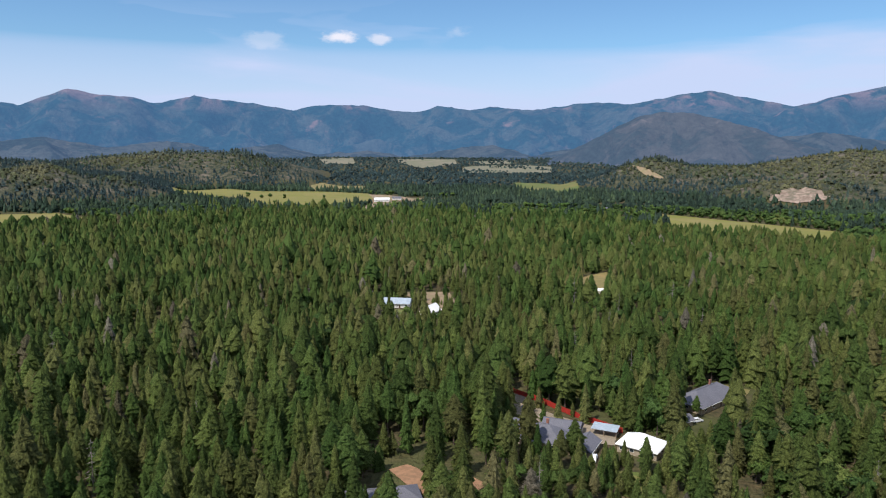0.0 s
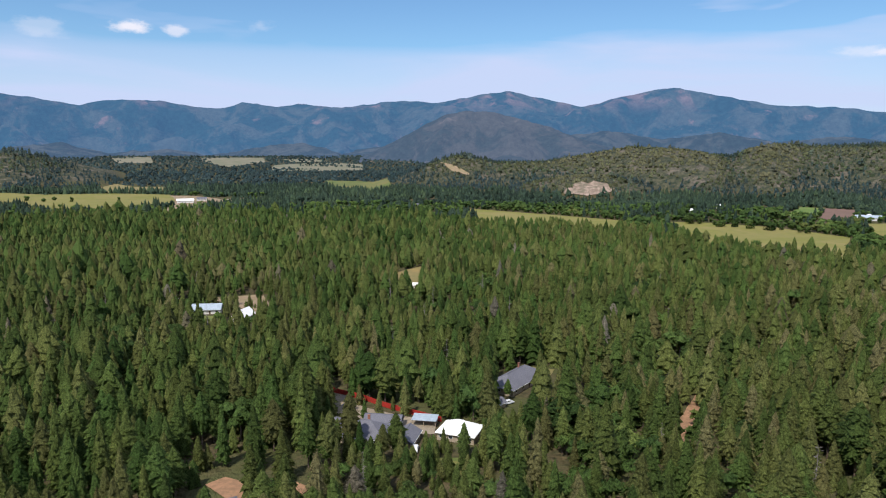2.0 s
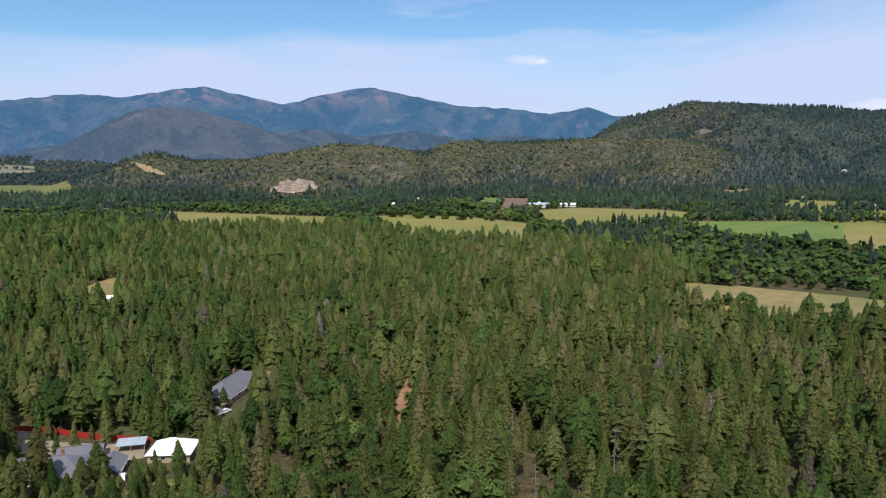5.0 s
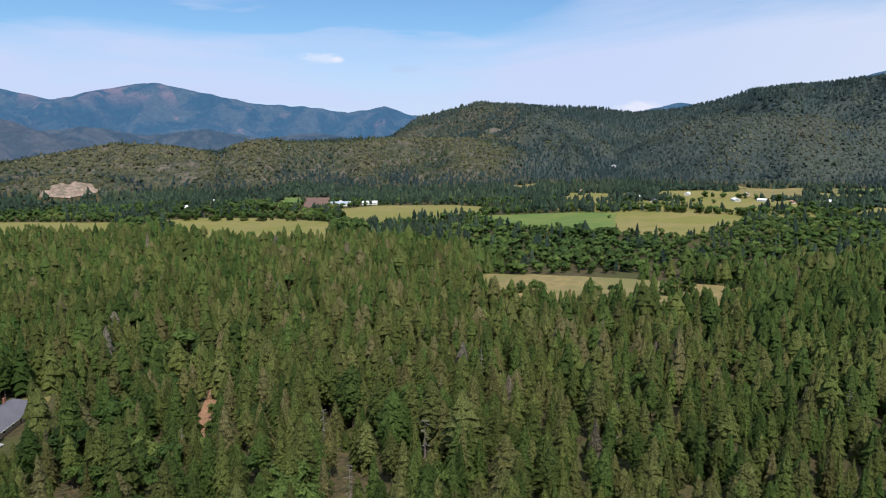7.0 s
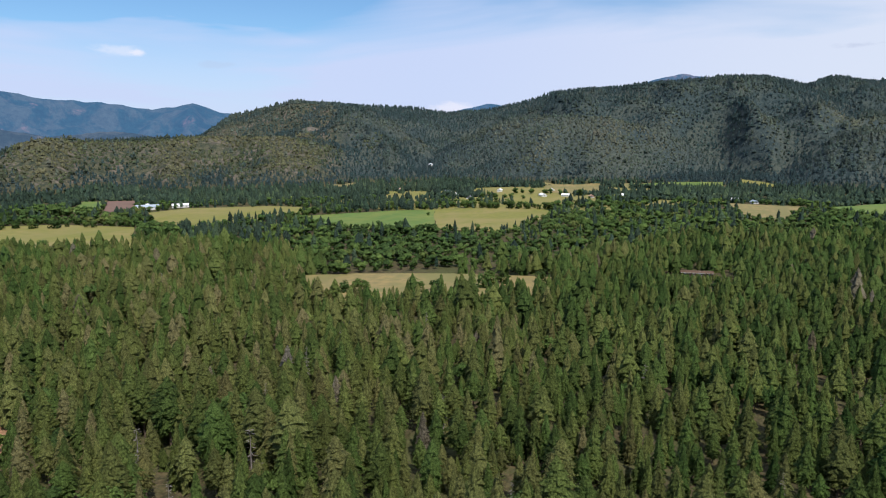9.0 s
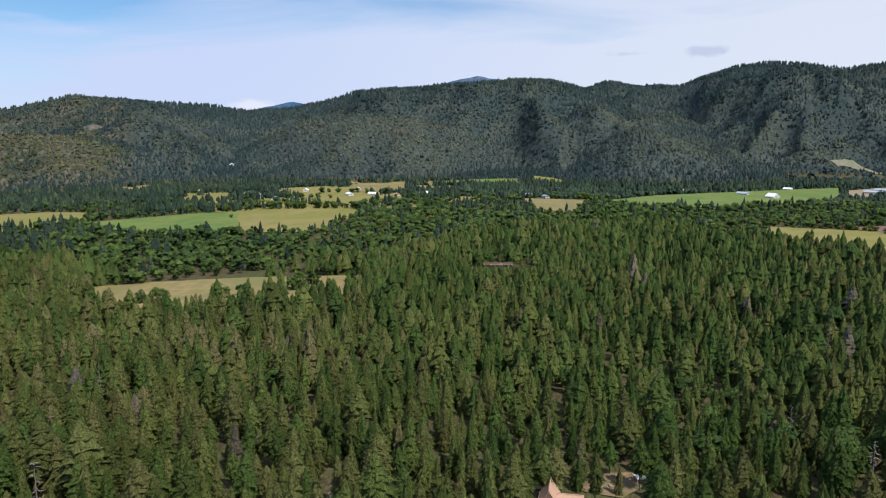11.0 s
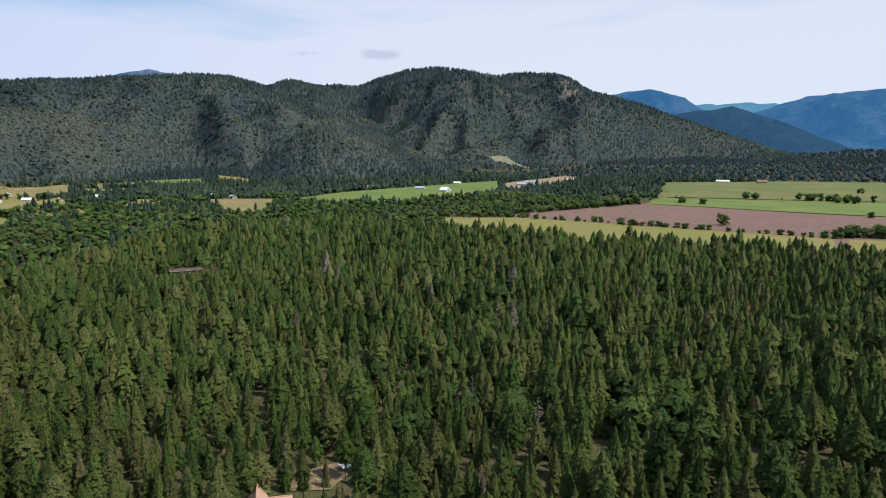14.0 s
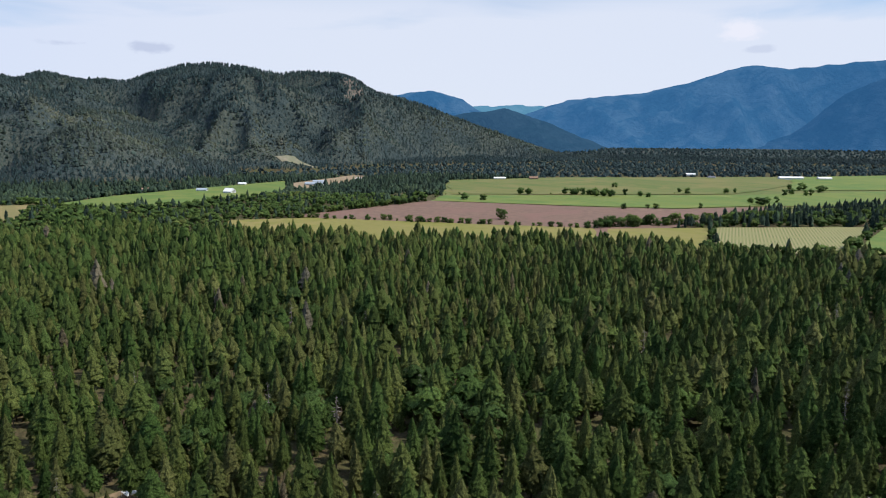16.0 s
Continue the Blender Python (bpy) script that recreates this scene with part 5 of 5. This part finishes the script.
def scatter(rng, r0, r1, step, lo=-38.0, hi=164.0):
    """Places on a jittered grid in the ring between two distances."""
    g = np.arange(-r1, r1, step)
    x, y = np.meshgrid(g, g)
    x, y = x.ravel(), y.ravel()
    x, y = x + rng.uniform(-0.48, 0.48, x.size) * step, y + rng.uniform(-0.48, 0.48, x.size) * step
    az, r = polar(x, y)
    s = (r >= r0) & (r < r1) & (az > lo) & (az < hi)
    return x[s], y[s]


OPEN_GROUND = [f[3] for f in FIELDS if f[0] not in ("rock_face", "pasture_land", "red_bank")]
HOUSE_PLOTS = [
    [(20, 270), (47, 274), (72, 266), (82, 252), (82, 234), (64, 232), (42, 240), (20, 254)],
    [(96, 276), (98, 292), (116, 312), (134, 308), (132, 290), (110, 276)],
    [(-42, 498), (-22, 498), (-18, 470), (-2, 466), (-4, 436), (-14, 438), (-26, 458), (-42, 472)],
    [(592, 1), (606, 1), (606, 28), (592, 28)],
    [(98, 520), (128, 520), (128, 532), (98, 532)], [(196, -22), (196, -8), (207, -8), (207, -22)], [(208, -44), (222, -46), (224, -30), (210, -26)],
    [(-28, 522), (4, 526), (10, 462), (6, 446), (0, 466), (-11, 494)], [(112, 560), (136, 590), (134, 558), (120, 536)],
    [(30, 310), (40, 300), (44, 284), (30, 280)], [(53, 230), (70, 226), (64, 216), (52, 220)]]
FARMLAND = [
    [(1420, -1040), (1360, -1355), (1045, -1910), (640, -1760), (510, -1247), (552, -945), (753, -841), (983, -679), (1074, -770)]]
QUARRY_FLOOR = [[(601, 1318), (695, 1266), (719, 1310), (622, 1365)]]
FARMYARDS = [[(bx - 16, by - 16), (bx + 16, by - 16), (bx + 16, by + 16), (bx - 16, by + 16)] for bx, by, *_ in FARM_BUILDINGS]
CLEAR = OPEN_GROUND + QUARRY_FLOOR + HOUSE_PLOTS + FARMLAND + FARMYARDS + [[(168, -32), (168, -5), (200, -5), (200, -32)], [(198, -46), (198, -26), (212, -26), (212, -46)], [(92, 264), (100, 290), (118, 284), (104, 254)], [(-30, 200), (-6, 198), (-4, 214), (-28, 216)]]
FOOTPRINTS = [(33, 257, 14), (52, 246, 8), (47, 264, 9), (72, 244, 11), (115, 297, 17), (96, 271, 5), (-18, 207, 12), (-31, 482, 10), (-8, 456, 8), (108, 526, 5), (121, 527, 5), (201.5, -11.5, 5), (201, -18, 5), (63, 261, 6)]


def keep_off(x, y, margin=0.0):
    free = np.ones(x.shape, bool)
    for outline in CLEAR:
        cx, cy = np.mean([p[0] for p in outline]), np.mean([p[1] for p in outline])
        free &= ~inside(x, y, outline)
    return free


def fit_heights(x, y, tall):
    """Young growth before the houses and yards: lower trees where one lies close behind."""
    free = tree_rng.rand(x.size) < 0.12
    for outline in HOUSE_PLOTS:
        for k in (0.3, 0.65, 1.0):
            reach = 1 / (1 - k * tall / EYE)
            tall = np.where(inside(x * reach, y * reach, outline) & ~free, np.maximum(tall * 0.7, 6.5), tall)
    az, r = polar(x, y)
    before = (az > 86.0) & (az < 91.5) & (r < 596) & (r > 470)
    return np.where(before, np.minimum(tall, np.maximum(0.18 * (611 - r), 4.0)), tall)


def forest_edge(az):
    return np.interp(az, [-38, -32, -19, -4, 10, 26, 36, 49, 56, 60, 77, 84, 88, 97, 111, 135, 140, 164],
                     [1000, 1010, 1110, 1120, 1010, 920, 830, 745, 700, 560, 600, 680, 800, 880, 765, 728, 680, 725])


tree_rng = np.random.RandomState(11)
CONIFER_LABEL = "dense forest of firs and pines"


def forest_ring(r0, r1, step):
    x, y = scatter(tree_rng, r0, r1, step)
    az, r = polar(x, y)
    gap = rough_noise(x, y, 60, 3) > 0.46
    s = (r < forest_edge(az) * (1 + 0.05 * rough_noise(x, y, 90, 2))) & keep_off(x, y) & ~(gap & (tree_rng.rand(x.size) < 0.75))
    x, y = x[s], y[s]
    tall = 9 + 15 * tree_rng.beta(2.0, 1.6, x.size) + 7 * rough_noise(x, y, 70, 3)
    tall = tall * np.where(tree_rng.rand(x.size) < 0.09, 1.28, 1.0)
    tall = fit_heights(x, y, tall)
    old = 0.12 * np.exp(-((x - 300) ** 2 + (y - 330) ** 2) / 360 ** 2)
    tint = np.clip(tree_rng.beta(1.7, 2.0, x.size) + 0.24 * rough_noise(x, y, 150, 3) + old - 0.06 - 0.08 * np.clip((np.hypot(x, y) - 350) / 300, 0, 1), 0, 0.94)
    dead = tree_rng.rand(x.size) < 0.008
    tint = np.where(dead, tree_rng.uniform(0.95, 1.0, x.size), tint)
    broad = (tree_rng.rand(x.size) < np.where(rough_noise(x + 40, y - 90, 85, 2) > 0.42, 0.32, 0.018)) & ~dead
    return x, y, tall, tint, broad


def single_tree(seed):
    crown, core, trunk = conifer_near(seed)
    thing = new("conifer_tree")
    for name, pieces, mat in (("crown", (crown, core), needles_own), ("trunk", (trunk,), bark)):
        V, F, _ = joined(*[(*p, 0) for p in pieces])
        ob = mesh_object(name, V, F, [mat], out=outward(V, "cone"))
        ob.parent = thing
    return tagged(thing, "tall green conifer standing in the forest", "tree", "forest conifers")


near_kinds = [joined((*a, 0), (*b, 0), (*c, 1)) for a, b, c in (conifer_near(s) for s in range(40, 48))]
broad_kinds = [broadleaf_near(s) for s in range(5)]

# the nearest ring: the first trees stand as things of their own
x, y, tall, tint, broad = forest_ring(156, 285, 7.5)
r = np.hypot(x, y)
alone = (r < np.sort(r)[260]) & ~broad
masters = [single_tree(s) for s in range(6)]
yard_masters = masters
count = 0
for i in np.where(alone)[0]:
    m = pose(x[i], y[i], float(terrain(x[i], y[i])), 0, 0, tree_rng.uniform(0, 360)) @ Matrix.Diagonal((tall[i] * 1.2, tall[i] * 1.2, tall[i] * 0.95, 1))
    if count < len(masters):
        masters[count].matrix_basis = m
    else:
        master = masters[count % len(masters)]
        kept, master.scale = master.scale.copy(), (1, 1, 1)
        copy_thing(master, m)
        master.scale = kept
    count += 1
s = ~alone & ~broad
plant("conifer_forest_near", near_kinds, [needles, bark], x[s], y[s], tall[s] * 0.95, tint[s], CONIFER_LABEL, "forest", tree_rng, 1.22)
bx, by, bt, bc = [x[broad]], [y[broad]], [tall[broad] * 0.7], [tint[broad]]
x, y, tall, tint, broad = forest_ring(285, 570, 7.5)
plant("conifer_forest_middle", [conifer_mid(s) for s in range(12)], [needles, bark], x[~broad], y[~broad], tall[~broad] * 0.95, tint[~broad], CONIFER_LABEL, "forest", tree_rng, 1.22)
bx.append(x[broad]), by.append(y[broad]), bt.append(tall[broad] * 0.65), bc.append(tint[broad])
plant("broadleaf_trees_in_forest", broad_kinds, [leaves, bark], np.concatenate(bx), np.concatenate(by), np.concatenate(bt), np.concatenate(bc), "bright green broadleaf trees among the conifers", "forest", tree_rng)
# grey standing dead trees
x, y = scatter(tree_rng, 165, 560, 46.0)
s = keep_off(x, y) & (tree_rng.rand(x.size) < 0.32)
x, y = x[s], y[s]
plant("standing_dead_trees", [bare_snag(s) for s in range(6)], [dead_wood], x, y, tree_rng.uniform(15, 22, x.size), np.zeros(x.size), "grey bare dead conifers among the living", "forest", tree_rng)
# undergrowth and young trees between the tall ones
x, y = scatter(tree_rng, 150, 520, 8.8)
plots = np.zeros(x.shape, bool)
for outline in HOUSE_PLOTS:
    plots |= inside(x, y, outline)
for cx, cy, rad in FOOTPRINTS:
    plots &= np.hypot(x - cx, y - cy) > rad
for f in FIELDS:
    if f[0] == "gravel_drive":
        plots &= ~inside(x, y, f[3])
s = (keep_off(x, y) & (tree_rng.rand(x.size) < 0.45)) | (plots & (tree_rng.rand(x.size) < 0.5))
x, y = x[s], y[s]
plant("young_conifers", [conifer_young(s) for s in range(30, 42)], [needles, bark], x, y, tree_rng.uniform(4, 11, x.size), np.clip(tree_rng.beta(1.8, 1.8, x.size), 0, 0.93), "young conifers and brush under the forest", "forest", tree_rng, 1.25)
x, y, tall, tint, broad = forest_ring(570, 1150, 8.3)
plant("conifer_forest_far", [conifer_far(s) for s in range(12)], [needles, bark], x, y, tall * 0.94, tint, CONIFER_LABEL, "forest", tree_rng, 1.3)

# woods on the valley floor beyond the forest: broadleaf belts with some conifers
x, y = scatter(tree_rng, 440, 1900, 11.0)
az, r = polar(x, y)
clumps = rough_noise(x, y, 90, 3) > -0.12
s = (r > forest_edge(az) * 1.02) & keep_off(x, y) & (terrain(x, y) < 6) & (clumps | ~inside(x, y, FIELDS[1][3])) & (rough_noise(x - 300, y, 70, 3) > np.where(r < 1050, -0.75, -0.42))
x, y, r, az = x[s], y[s], r[s], az[s]
belt = ((r < 1000) & (az > 56) & (az < 116)) | ((r < 1500) & (az > 92) & (az < 120)) | ((r < 1430) & (az > 4) & (az < 48) & (rough_noise(x, y + 60, 160, 2) > -0.3))
lush = rough_noise(x, y, 170, 3)
broad = tree_rng.rand(x.size) < np.where(belt, 0.9, np.where(r < 1350, 0.66, 0.42) + 0.7 * lush)
tint = np.clip(tree_rng.beta(1.6, 2.0, x.size) + 0.4 * rough_noise(x, y, 130, 3), 0, 1)
tall = (tree_rng.uniform(7, 13, x.size) + np.where(broad, 0, 4)) * (1 + 0.35 * rough_noise(x + 80, y, 60, 3))
s = broad & (r < 1300)
plant("broadleaf_wood", [broadleaf_far(k) for k in range(10)], [leaves, bark], x[s], y[s], tall[s], tint[s], "belt of green broadleaf trees along the fields", "woodland", tree_rng, 1.1)
s = broad & (r >= 1300)
plant("broadleaf_wood_far", [broadleaf_tiny(k) for k in range(10)], [valley_leaves], x[s], y[s], tall[s] * 0.9, tint[s] * 0.8, "distant broadleaf trees in the valley", "woodland", tree_rng, 1.1, True)
for name, s, kinds, text in (("valley_conifers", ~broad & (r < 1250), [conifer_far(k) for k in range(20, 30)], "conifers along the valley fields"),
                             ("valley_conifers_far", ~broad & (r >= 1250), [conifer_tiny(k) for k in range(10)], "distant conifers along the valley fields")):
    plant(name, kinds, [valley_leaves], x[s], y[s], tall[s] * 1.1, tint[s] * 0.75, text, "woodland", tree_rng, 1.2)

# hillsides
x, y = scatter(tree_rng, 1150, 3400, 10.6)
z = terrain(x, y)
az, r = polar(x, y)
scrub = (az < 64) & (z < 125) & (r < 2300)
thin = np.where(scrub, 0.92, 1.0) * np.where(rough_noise(x, y, 140, 4) > 0.28, np.where(scrub, 0.35, 0.8), 1.0)
crest = np.interp(az, [-38, -16, 8, 46, 64, 88, 92, 164], [2360, 2360, 1960, 2900, 2900, 2800, 3420, 3420])
s = (z >= 6) & keep_off(x, y) & (tree_rng.rand(x.size) < thin) & (r < crest)
x, y, scrub = x[s], y[s], scrub[s]
z, r, az = z[s], r[s], az[s]
# dark conifers in gullies, off-sun slopes, heights and foot, light scrub and stones on spurs: relief shade put into
# tone
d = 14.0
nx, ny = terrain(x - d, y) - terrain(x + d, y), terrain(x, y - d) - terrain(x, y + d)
# how far a slope faces the sun, for light and shade in tree tone
faces_sun = (nx * math.sin(radians(SUN_BEARING)) + ny * math.cos(radians(SUN_BEARING))) / (2 * d)
w = 95.0
bulge = z - 0.25 * (terrain(x - w, y) + terrain(x + w, y) + terrain(x, y - w) + terrain(x, y + w))
stands = 0.75 * rough_noise(x, y, 300, 4) + 0.38 * np.clip(bulge / 11, -1, 1) + 0.7 * np.clip(faces_sun - 0.12, -0.5, 0.5)
chain = np.argmax([h.height(az, r, x, y) for h in NEAR_RANGES], 0)
stands = (0.8 + 0.5 * scrub) * stands + COVER[chain] - 0.30 * scrub * np.clip(1.6 - z / 34, 0, 1)
# cloud shade on the heights past bearing 60, put into tree tone
stands = stands - 0.40 * np.clip(1.15 - z / 42, 0, 1) - np.where(az > 60, 0.50 * np.clip((z - 150) / 70, 0, 1), 0)
broad = tree_rng.rand(x.size) < np.clip(np.where(scrub, 0.58, 0.42) + 1.1 * stands, 0.03, 0.93)
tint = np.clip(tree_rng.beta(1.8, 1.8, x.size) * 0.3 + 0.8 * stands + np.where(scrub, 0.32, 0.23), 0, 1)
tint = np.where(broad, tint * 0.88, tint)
tall = np.where(broad, tree_rng.uniform(3.5, 7.5, x.size), tree_rng.uniform(6, 13, x.size) * np.where(scrub & (z < 60), 0.9, 1.0))
tall = np.where(~broad & (bulge > 7), tall * 1.45, tall)
tint = np.where(scrub, np.clip(tint - 0.1, 0, 1), tint)
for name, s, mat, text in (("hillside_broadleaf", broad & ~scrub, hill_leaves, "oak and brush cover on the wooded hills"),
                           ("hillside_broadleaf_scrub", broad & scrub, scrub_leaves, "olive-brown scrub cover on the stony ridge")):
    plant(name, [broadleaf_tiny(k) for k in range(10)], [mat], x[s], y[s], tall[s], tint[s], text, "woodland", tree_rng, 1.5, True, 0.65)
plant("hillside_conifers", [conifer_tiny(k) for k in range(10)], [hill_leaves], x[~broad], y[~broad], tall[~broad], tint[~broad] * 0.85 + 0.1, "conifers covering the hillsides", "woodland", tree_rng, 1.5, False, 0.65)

# the wide valley floor far off
x, y = scatter(tree_rng, 1900, 3900, 25.0)
s = (terrain(x, y) < np.where(np.hypot(x, y) > 2900, apron(np.hypot(x, y)) + 16, 6)) & (keep_off(x, y) | ((np.hypot(x, y) > 2800) & (rough_noise(x, y, 120, 3) > 0.2)))
x, y = x[s], y[s]
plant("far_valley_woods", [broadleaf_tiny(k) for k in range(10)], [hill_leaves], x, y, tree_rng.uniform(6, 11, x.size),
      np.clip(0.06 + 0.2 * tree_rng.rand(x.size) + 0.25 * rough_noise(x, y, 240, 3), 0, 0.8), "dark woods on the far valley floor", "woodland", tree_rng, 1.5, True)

# ---- conifers close round the hamlet and the cottage ----
YARD_CONIFERS = [(46, 268.5, 13), (41, 274, 9), (38, 284, 5), (54, 219, 13), (68, 224, 15), (63, 233, 10), (84, 238, 16), (47, 231, 12), (41, 232, 14), (31, 243, 11), (27, 247, 12), (22, 252, 13),
                 (76, 262, 12), (94, 266, 14), (104, 278, 10), (88, 258, 15), (58, 228, 10), (34, 240, 13), (26, 272, 12), (20, 290, 18), (22, 232, 13), (24, 223, 14), (29, 225, 11), (33, 217, 15), (38, 214, 12), (43, 221, 10), (45, 212, 14), (51, 215, 13), (25, 242, 9), (29, 237, 11), (57, 222, 11), (59, 213, 15), (70, 230, 11), (58, 232, 8), (139, 283, 15), (147, 289, 17), (143, 275, 16), (74, 221, 15), (79, 224, 17), (21, 246, 10), (36, 228, 12), (48, 225, 9), (66, 217, 13), (80, 232, 14), (83, 228, 17), (64, 236, 8), (40, 238, 8),
                 (191, -27, 5), (195, -30, 8), (219, -22, 19), (214, -40, 18), (198, -3, 8), (221, -8, 16), (-36, 468, 12), (-18, 462, 14), (-4, 488, 11), (2, 500, 13), (113, 520, 9)]
for k in range(30):
    u = k / 29
    YARD_CONIFERS.append((-440 + 340 * u + 40 * math.sin(k * 7.3), 1270 - 150 * u + 34 * math.sin(k * 4.1), 15 + 6 * math.sin(k * 2.7)))
for k in range(14):
    YARD_CONIFERS.append((-130 + 13 * k + 8 * math.sin(k * 5.1), 1230 + 60 * math.sin(k * 3.3), 12 + 5 * math.sin(k * 1.9)))
for k, (bx, by, tall) in enumerate(YARD_CONIFERS):
    master = yard_masters[k % len(yard_masters)]
    m = pose(bx, by, float(terrain(bx, by)), 0, 0, 67.0 * k) @ Matrix.Diagonal((tall * 1.1, tall * 1.1, tall, 1))
    kept, master.scale = master.scale.copy(), (1, 1, 1)
    copy_thing(master, m)
    master.scale = kept

# ---- single trees in the fields and along the hedgerows ----
def broad_tree(seed):
    rng = random.Random(seed)
    thing = new("broadleaf_tree")
    V, F, _ = joined((*leaf_clumps(rng, 260, 0.08, crown_lobes(rng, 7, 0.27) + [(math.cos(a) * 0.2, math.sin(a) * 0.2, 0.22, 0.19) for a in (0.3, 2.5, 4.4)]), 0))
    mesh_object("crown", V, F, [leaves_own], out=outward(V, "round")).parent = thing
    V, F, _ = joined((*stem(0.03, 0.62, 6), 0))
    mesh_object("trunk", V, F, [bark]).parent = thing
    return tagged(thing, "round green broadleaf tree standing in a field", "tree", "field trees")


leaves_own = foliage("leaves_of_single_trees", LEAF_STOPS[:3], "object")
field_rng = random.Random(5)
spots = []


def row_of_trees(a, b, n, low, high, jitter=5.0, gap=0.15):
    for k in range(n):
        if field_rng.random() > gap:
            u = (k + field_rng.uniform(-0.4, 0.4)) / max(n - 1, 1)
            spots.append((a[0] + (b[0] - a[0]) * u + field_rng.uniform(-jitter, jitter), a[1] + (b[1] - a[1]) * u + field_rng.uniform(-jitter, jitter), field_rng.uniform(low, high)))


# hedge between the ploughed field and the yellow strip
row_of_trees((878, -398), (585, -640), 64, 4, 10, 5, 0.25)
row_of_trees((585, -648), (500, -880), 56, 8, 18, 9, 0.1)
row_of_trees((500, -880), (430, -1090), 50, 8, 17, 9, 0.1)
# clumps and lone trees on the green fields
for cx, cy, n in ((960, -752, 3), (944, -997, 7), (860, -1012, 9), (905, -1005, 5), (848, -1196, 2), (800, -1273, 2), (642, -1113, 6), (706, -613, 1), (999, -911, 2), (1020, -1200, 2), (700, -1350, 6), (760, -1480, 7)):
    for k in range(n):
        spots.append((cx + field_rng.gauss(0, 4 + 2.2 * n), cy + field_rng.gauss(0, 4 + 2.2 * n), field_rng.uniform(11, 17)))
row_of_trees((1080, -790), (800, -1250), 16, 3, 6, 4, 0.3)
row_of_trees((720, -840), (640, -980), 5, 8, 12, 5)
# trees round the western hay field and the crop fields
row_of_trees((-330, 1480), (-250, 1470), 4, 10, 15, 14)
row_of_trees((-600, 1010), (-420, 880), 9, 8, 13, 14)
row_of_trees((700, 480), (960, 600), 10, 9, 14, 8)
row_of_trees((1105, 215), (1065, 420), 30, 8, 16, 12, 0.1)
row_of_trees((1065, 420), (1000, 500), 14, 8, 15, 10, 0.1)
row_of_trees((1275, 450), (1270, 320), 12, 8, 14, 8)
row_of_trees((1400, 400), (1380, 240), 14, 8, 15, 14)
row_of_trees((1060, 120), (1290, 10), 22, 8, 15, 14)
row_of_trees((720, 300), (1015, 418), 12, 3, 7, 4, 0.4)
row_of_trees((-150, 1240), (20, 1440), 16, 7, 13, 22)
row_of_trees((-170, 1640), (20, 1520), 12, 8, 14, 14)
row_of_trees((-560, 1500), (-200, 1215), 22, 7, 14, 16)
row_of_trees((-400, 1530), (-330, 1480), 4, 8, 13, 20)
row_of_trees((900, -300), (962, -172), 14, 9, 15, 8, 0.1)
row_of_trees((905, -385), (985, -680), 34, 8, 16, 10, 0.1)
row_of_trees((570, 905), (700, 690), 22, 7, 14, 8, 0.2)
row_of_trees((480, 720), (530, 530), 16, 7, 14, 8, 0.2)
row_of_trees((1130, 430), (1100, 360), 7, 8, 13, 8)
row_of_trees((1180, 420), (1160, 350), 8, 9, 14, 8)
row_of_trees((1180, 200), (1090, 130), 12, 9, 15, 18)
row_of_trees((430, 240), (520, 130), 9, 9, 13, 14)
row_of_trees((760, 870), (690, 900), 8, 12, 17, 12)
spots.sort(key=lambda p: math.hypot(p[0], p[1]))
far_spots = np.array(spots[280:])
plant("hedge_trees", [broadleaf_far(k) for k in range(20, 30)], [leaves, bark], far_spots[:, 0], far_spots[:, 1], far_spots[:, 2],
      tree_rng.uniform(0.1, 0.8, len(far_spots)), "distant hedges and field trees", "trees", tree_rng, 1.15)
spots = spots[:280]
masters = [broad_tree(s) for s in range(5)]
for i, (bx, by, tall) in enumerate(spots):
    wide = tall * field_rng.uniform(0.95, 1.3)
    m = pose(bx, by, float(terrain(bx, by)), 0, 0, field_rng.uniform(0, 360)) @ Matrix.Diagonal((wide, wide, tall, 1))
    if i < len(masters):
        masters[i].matrix_basis = m
    else:
        master = masters[i % len(masters)]
        kept, master.scale = master.scale.copy(), (1, 1, 1)
        copy_thing(master, m)
        master.scale = kept
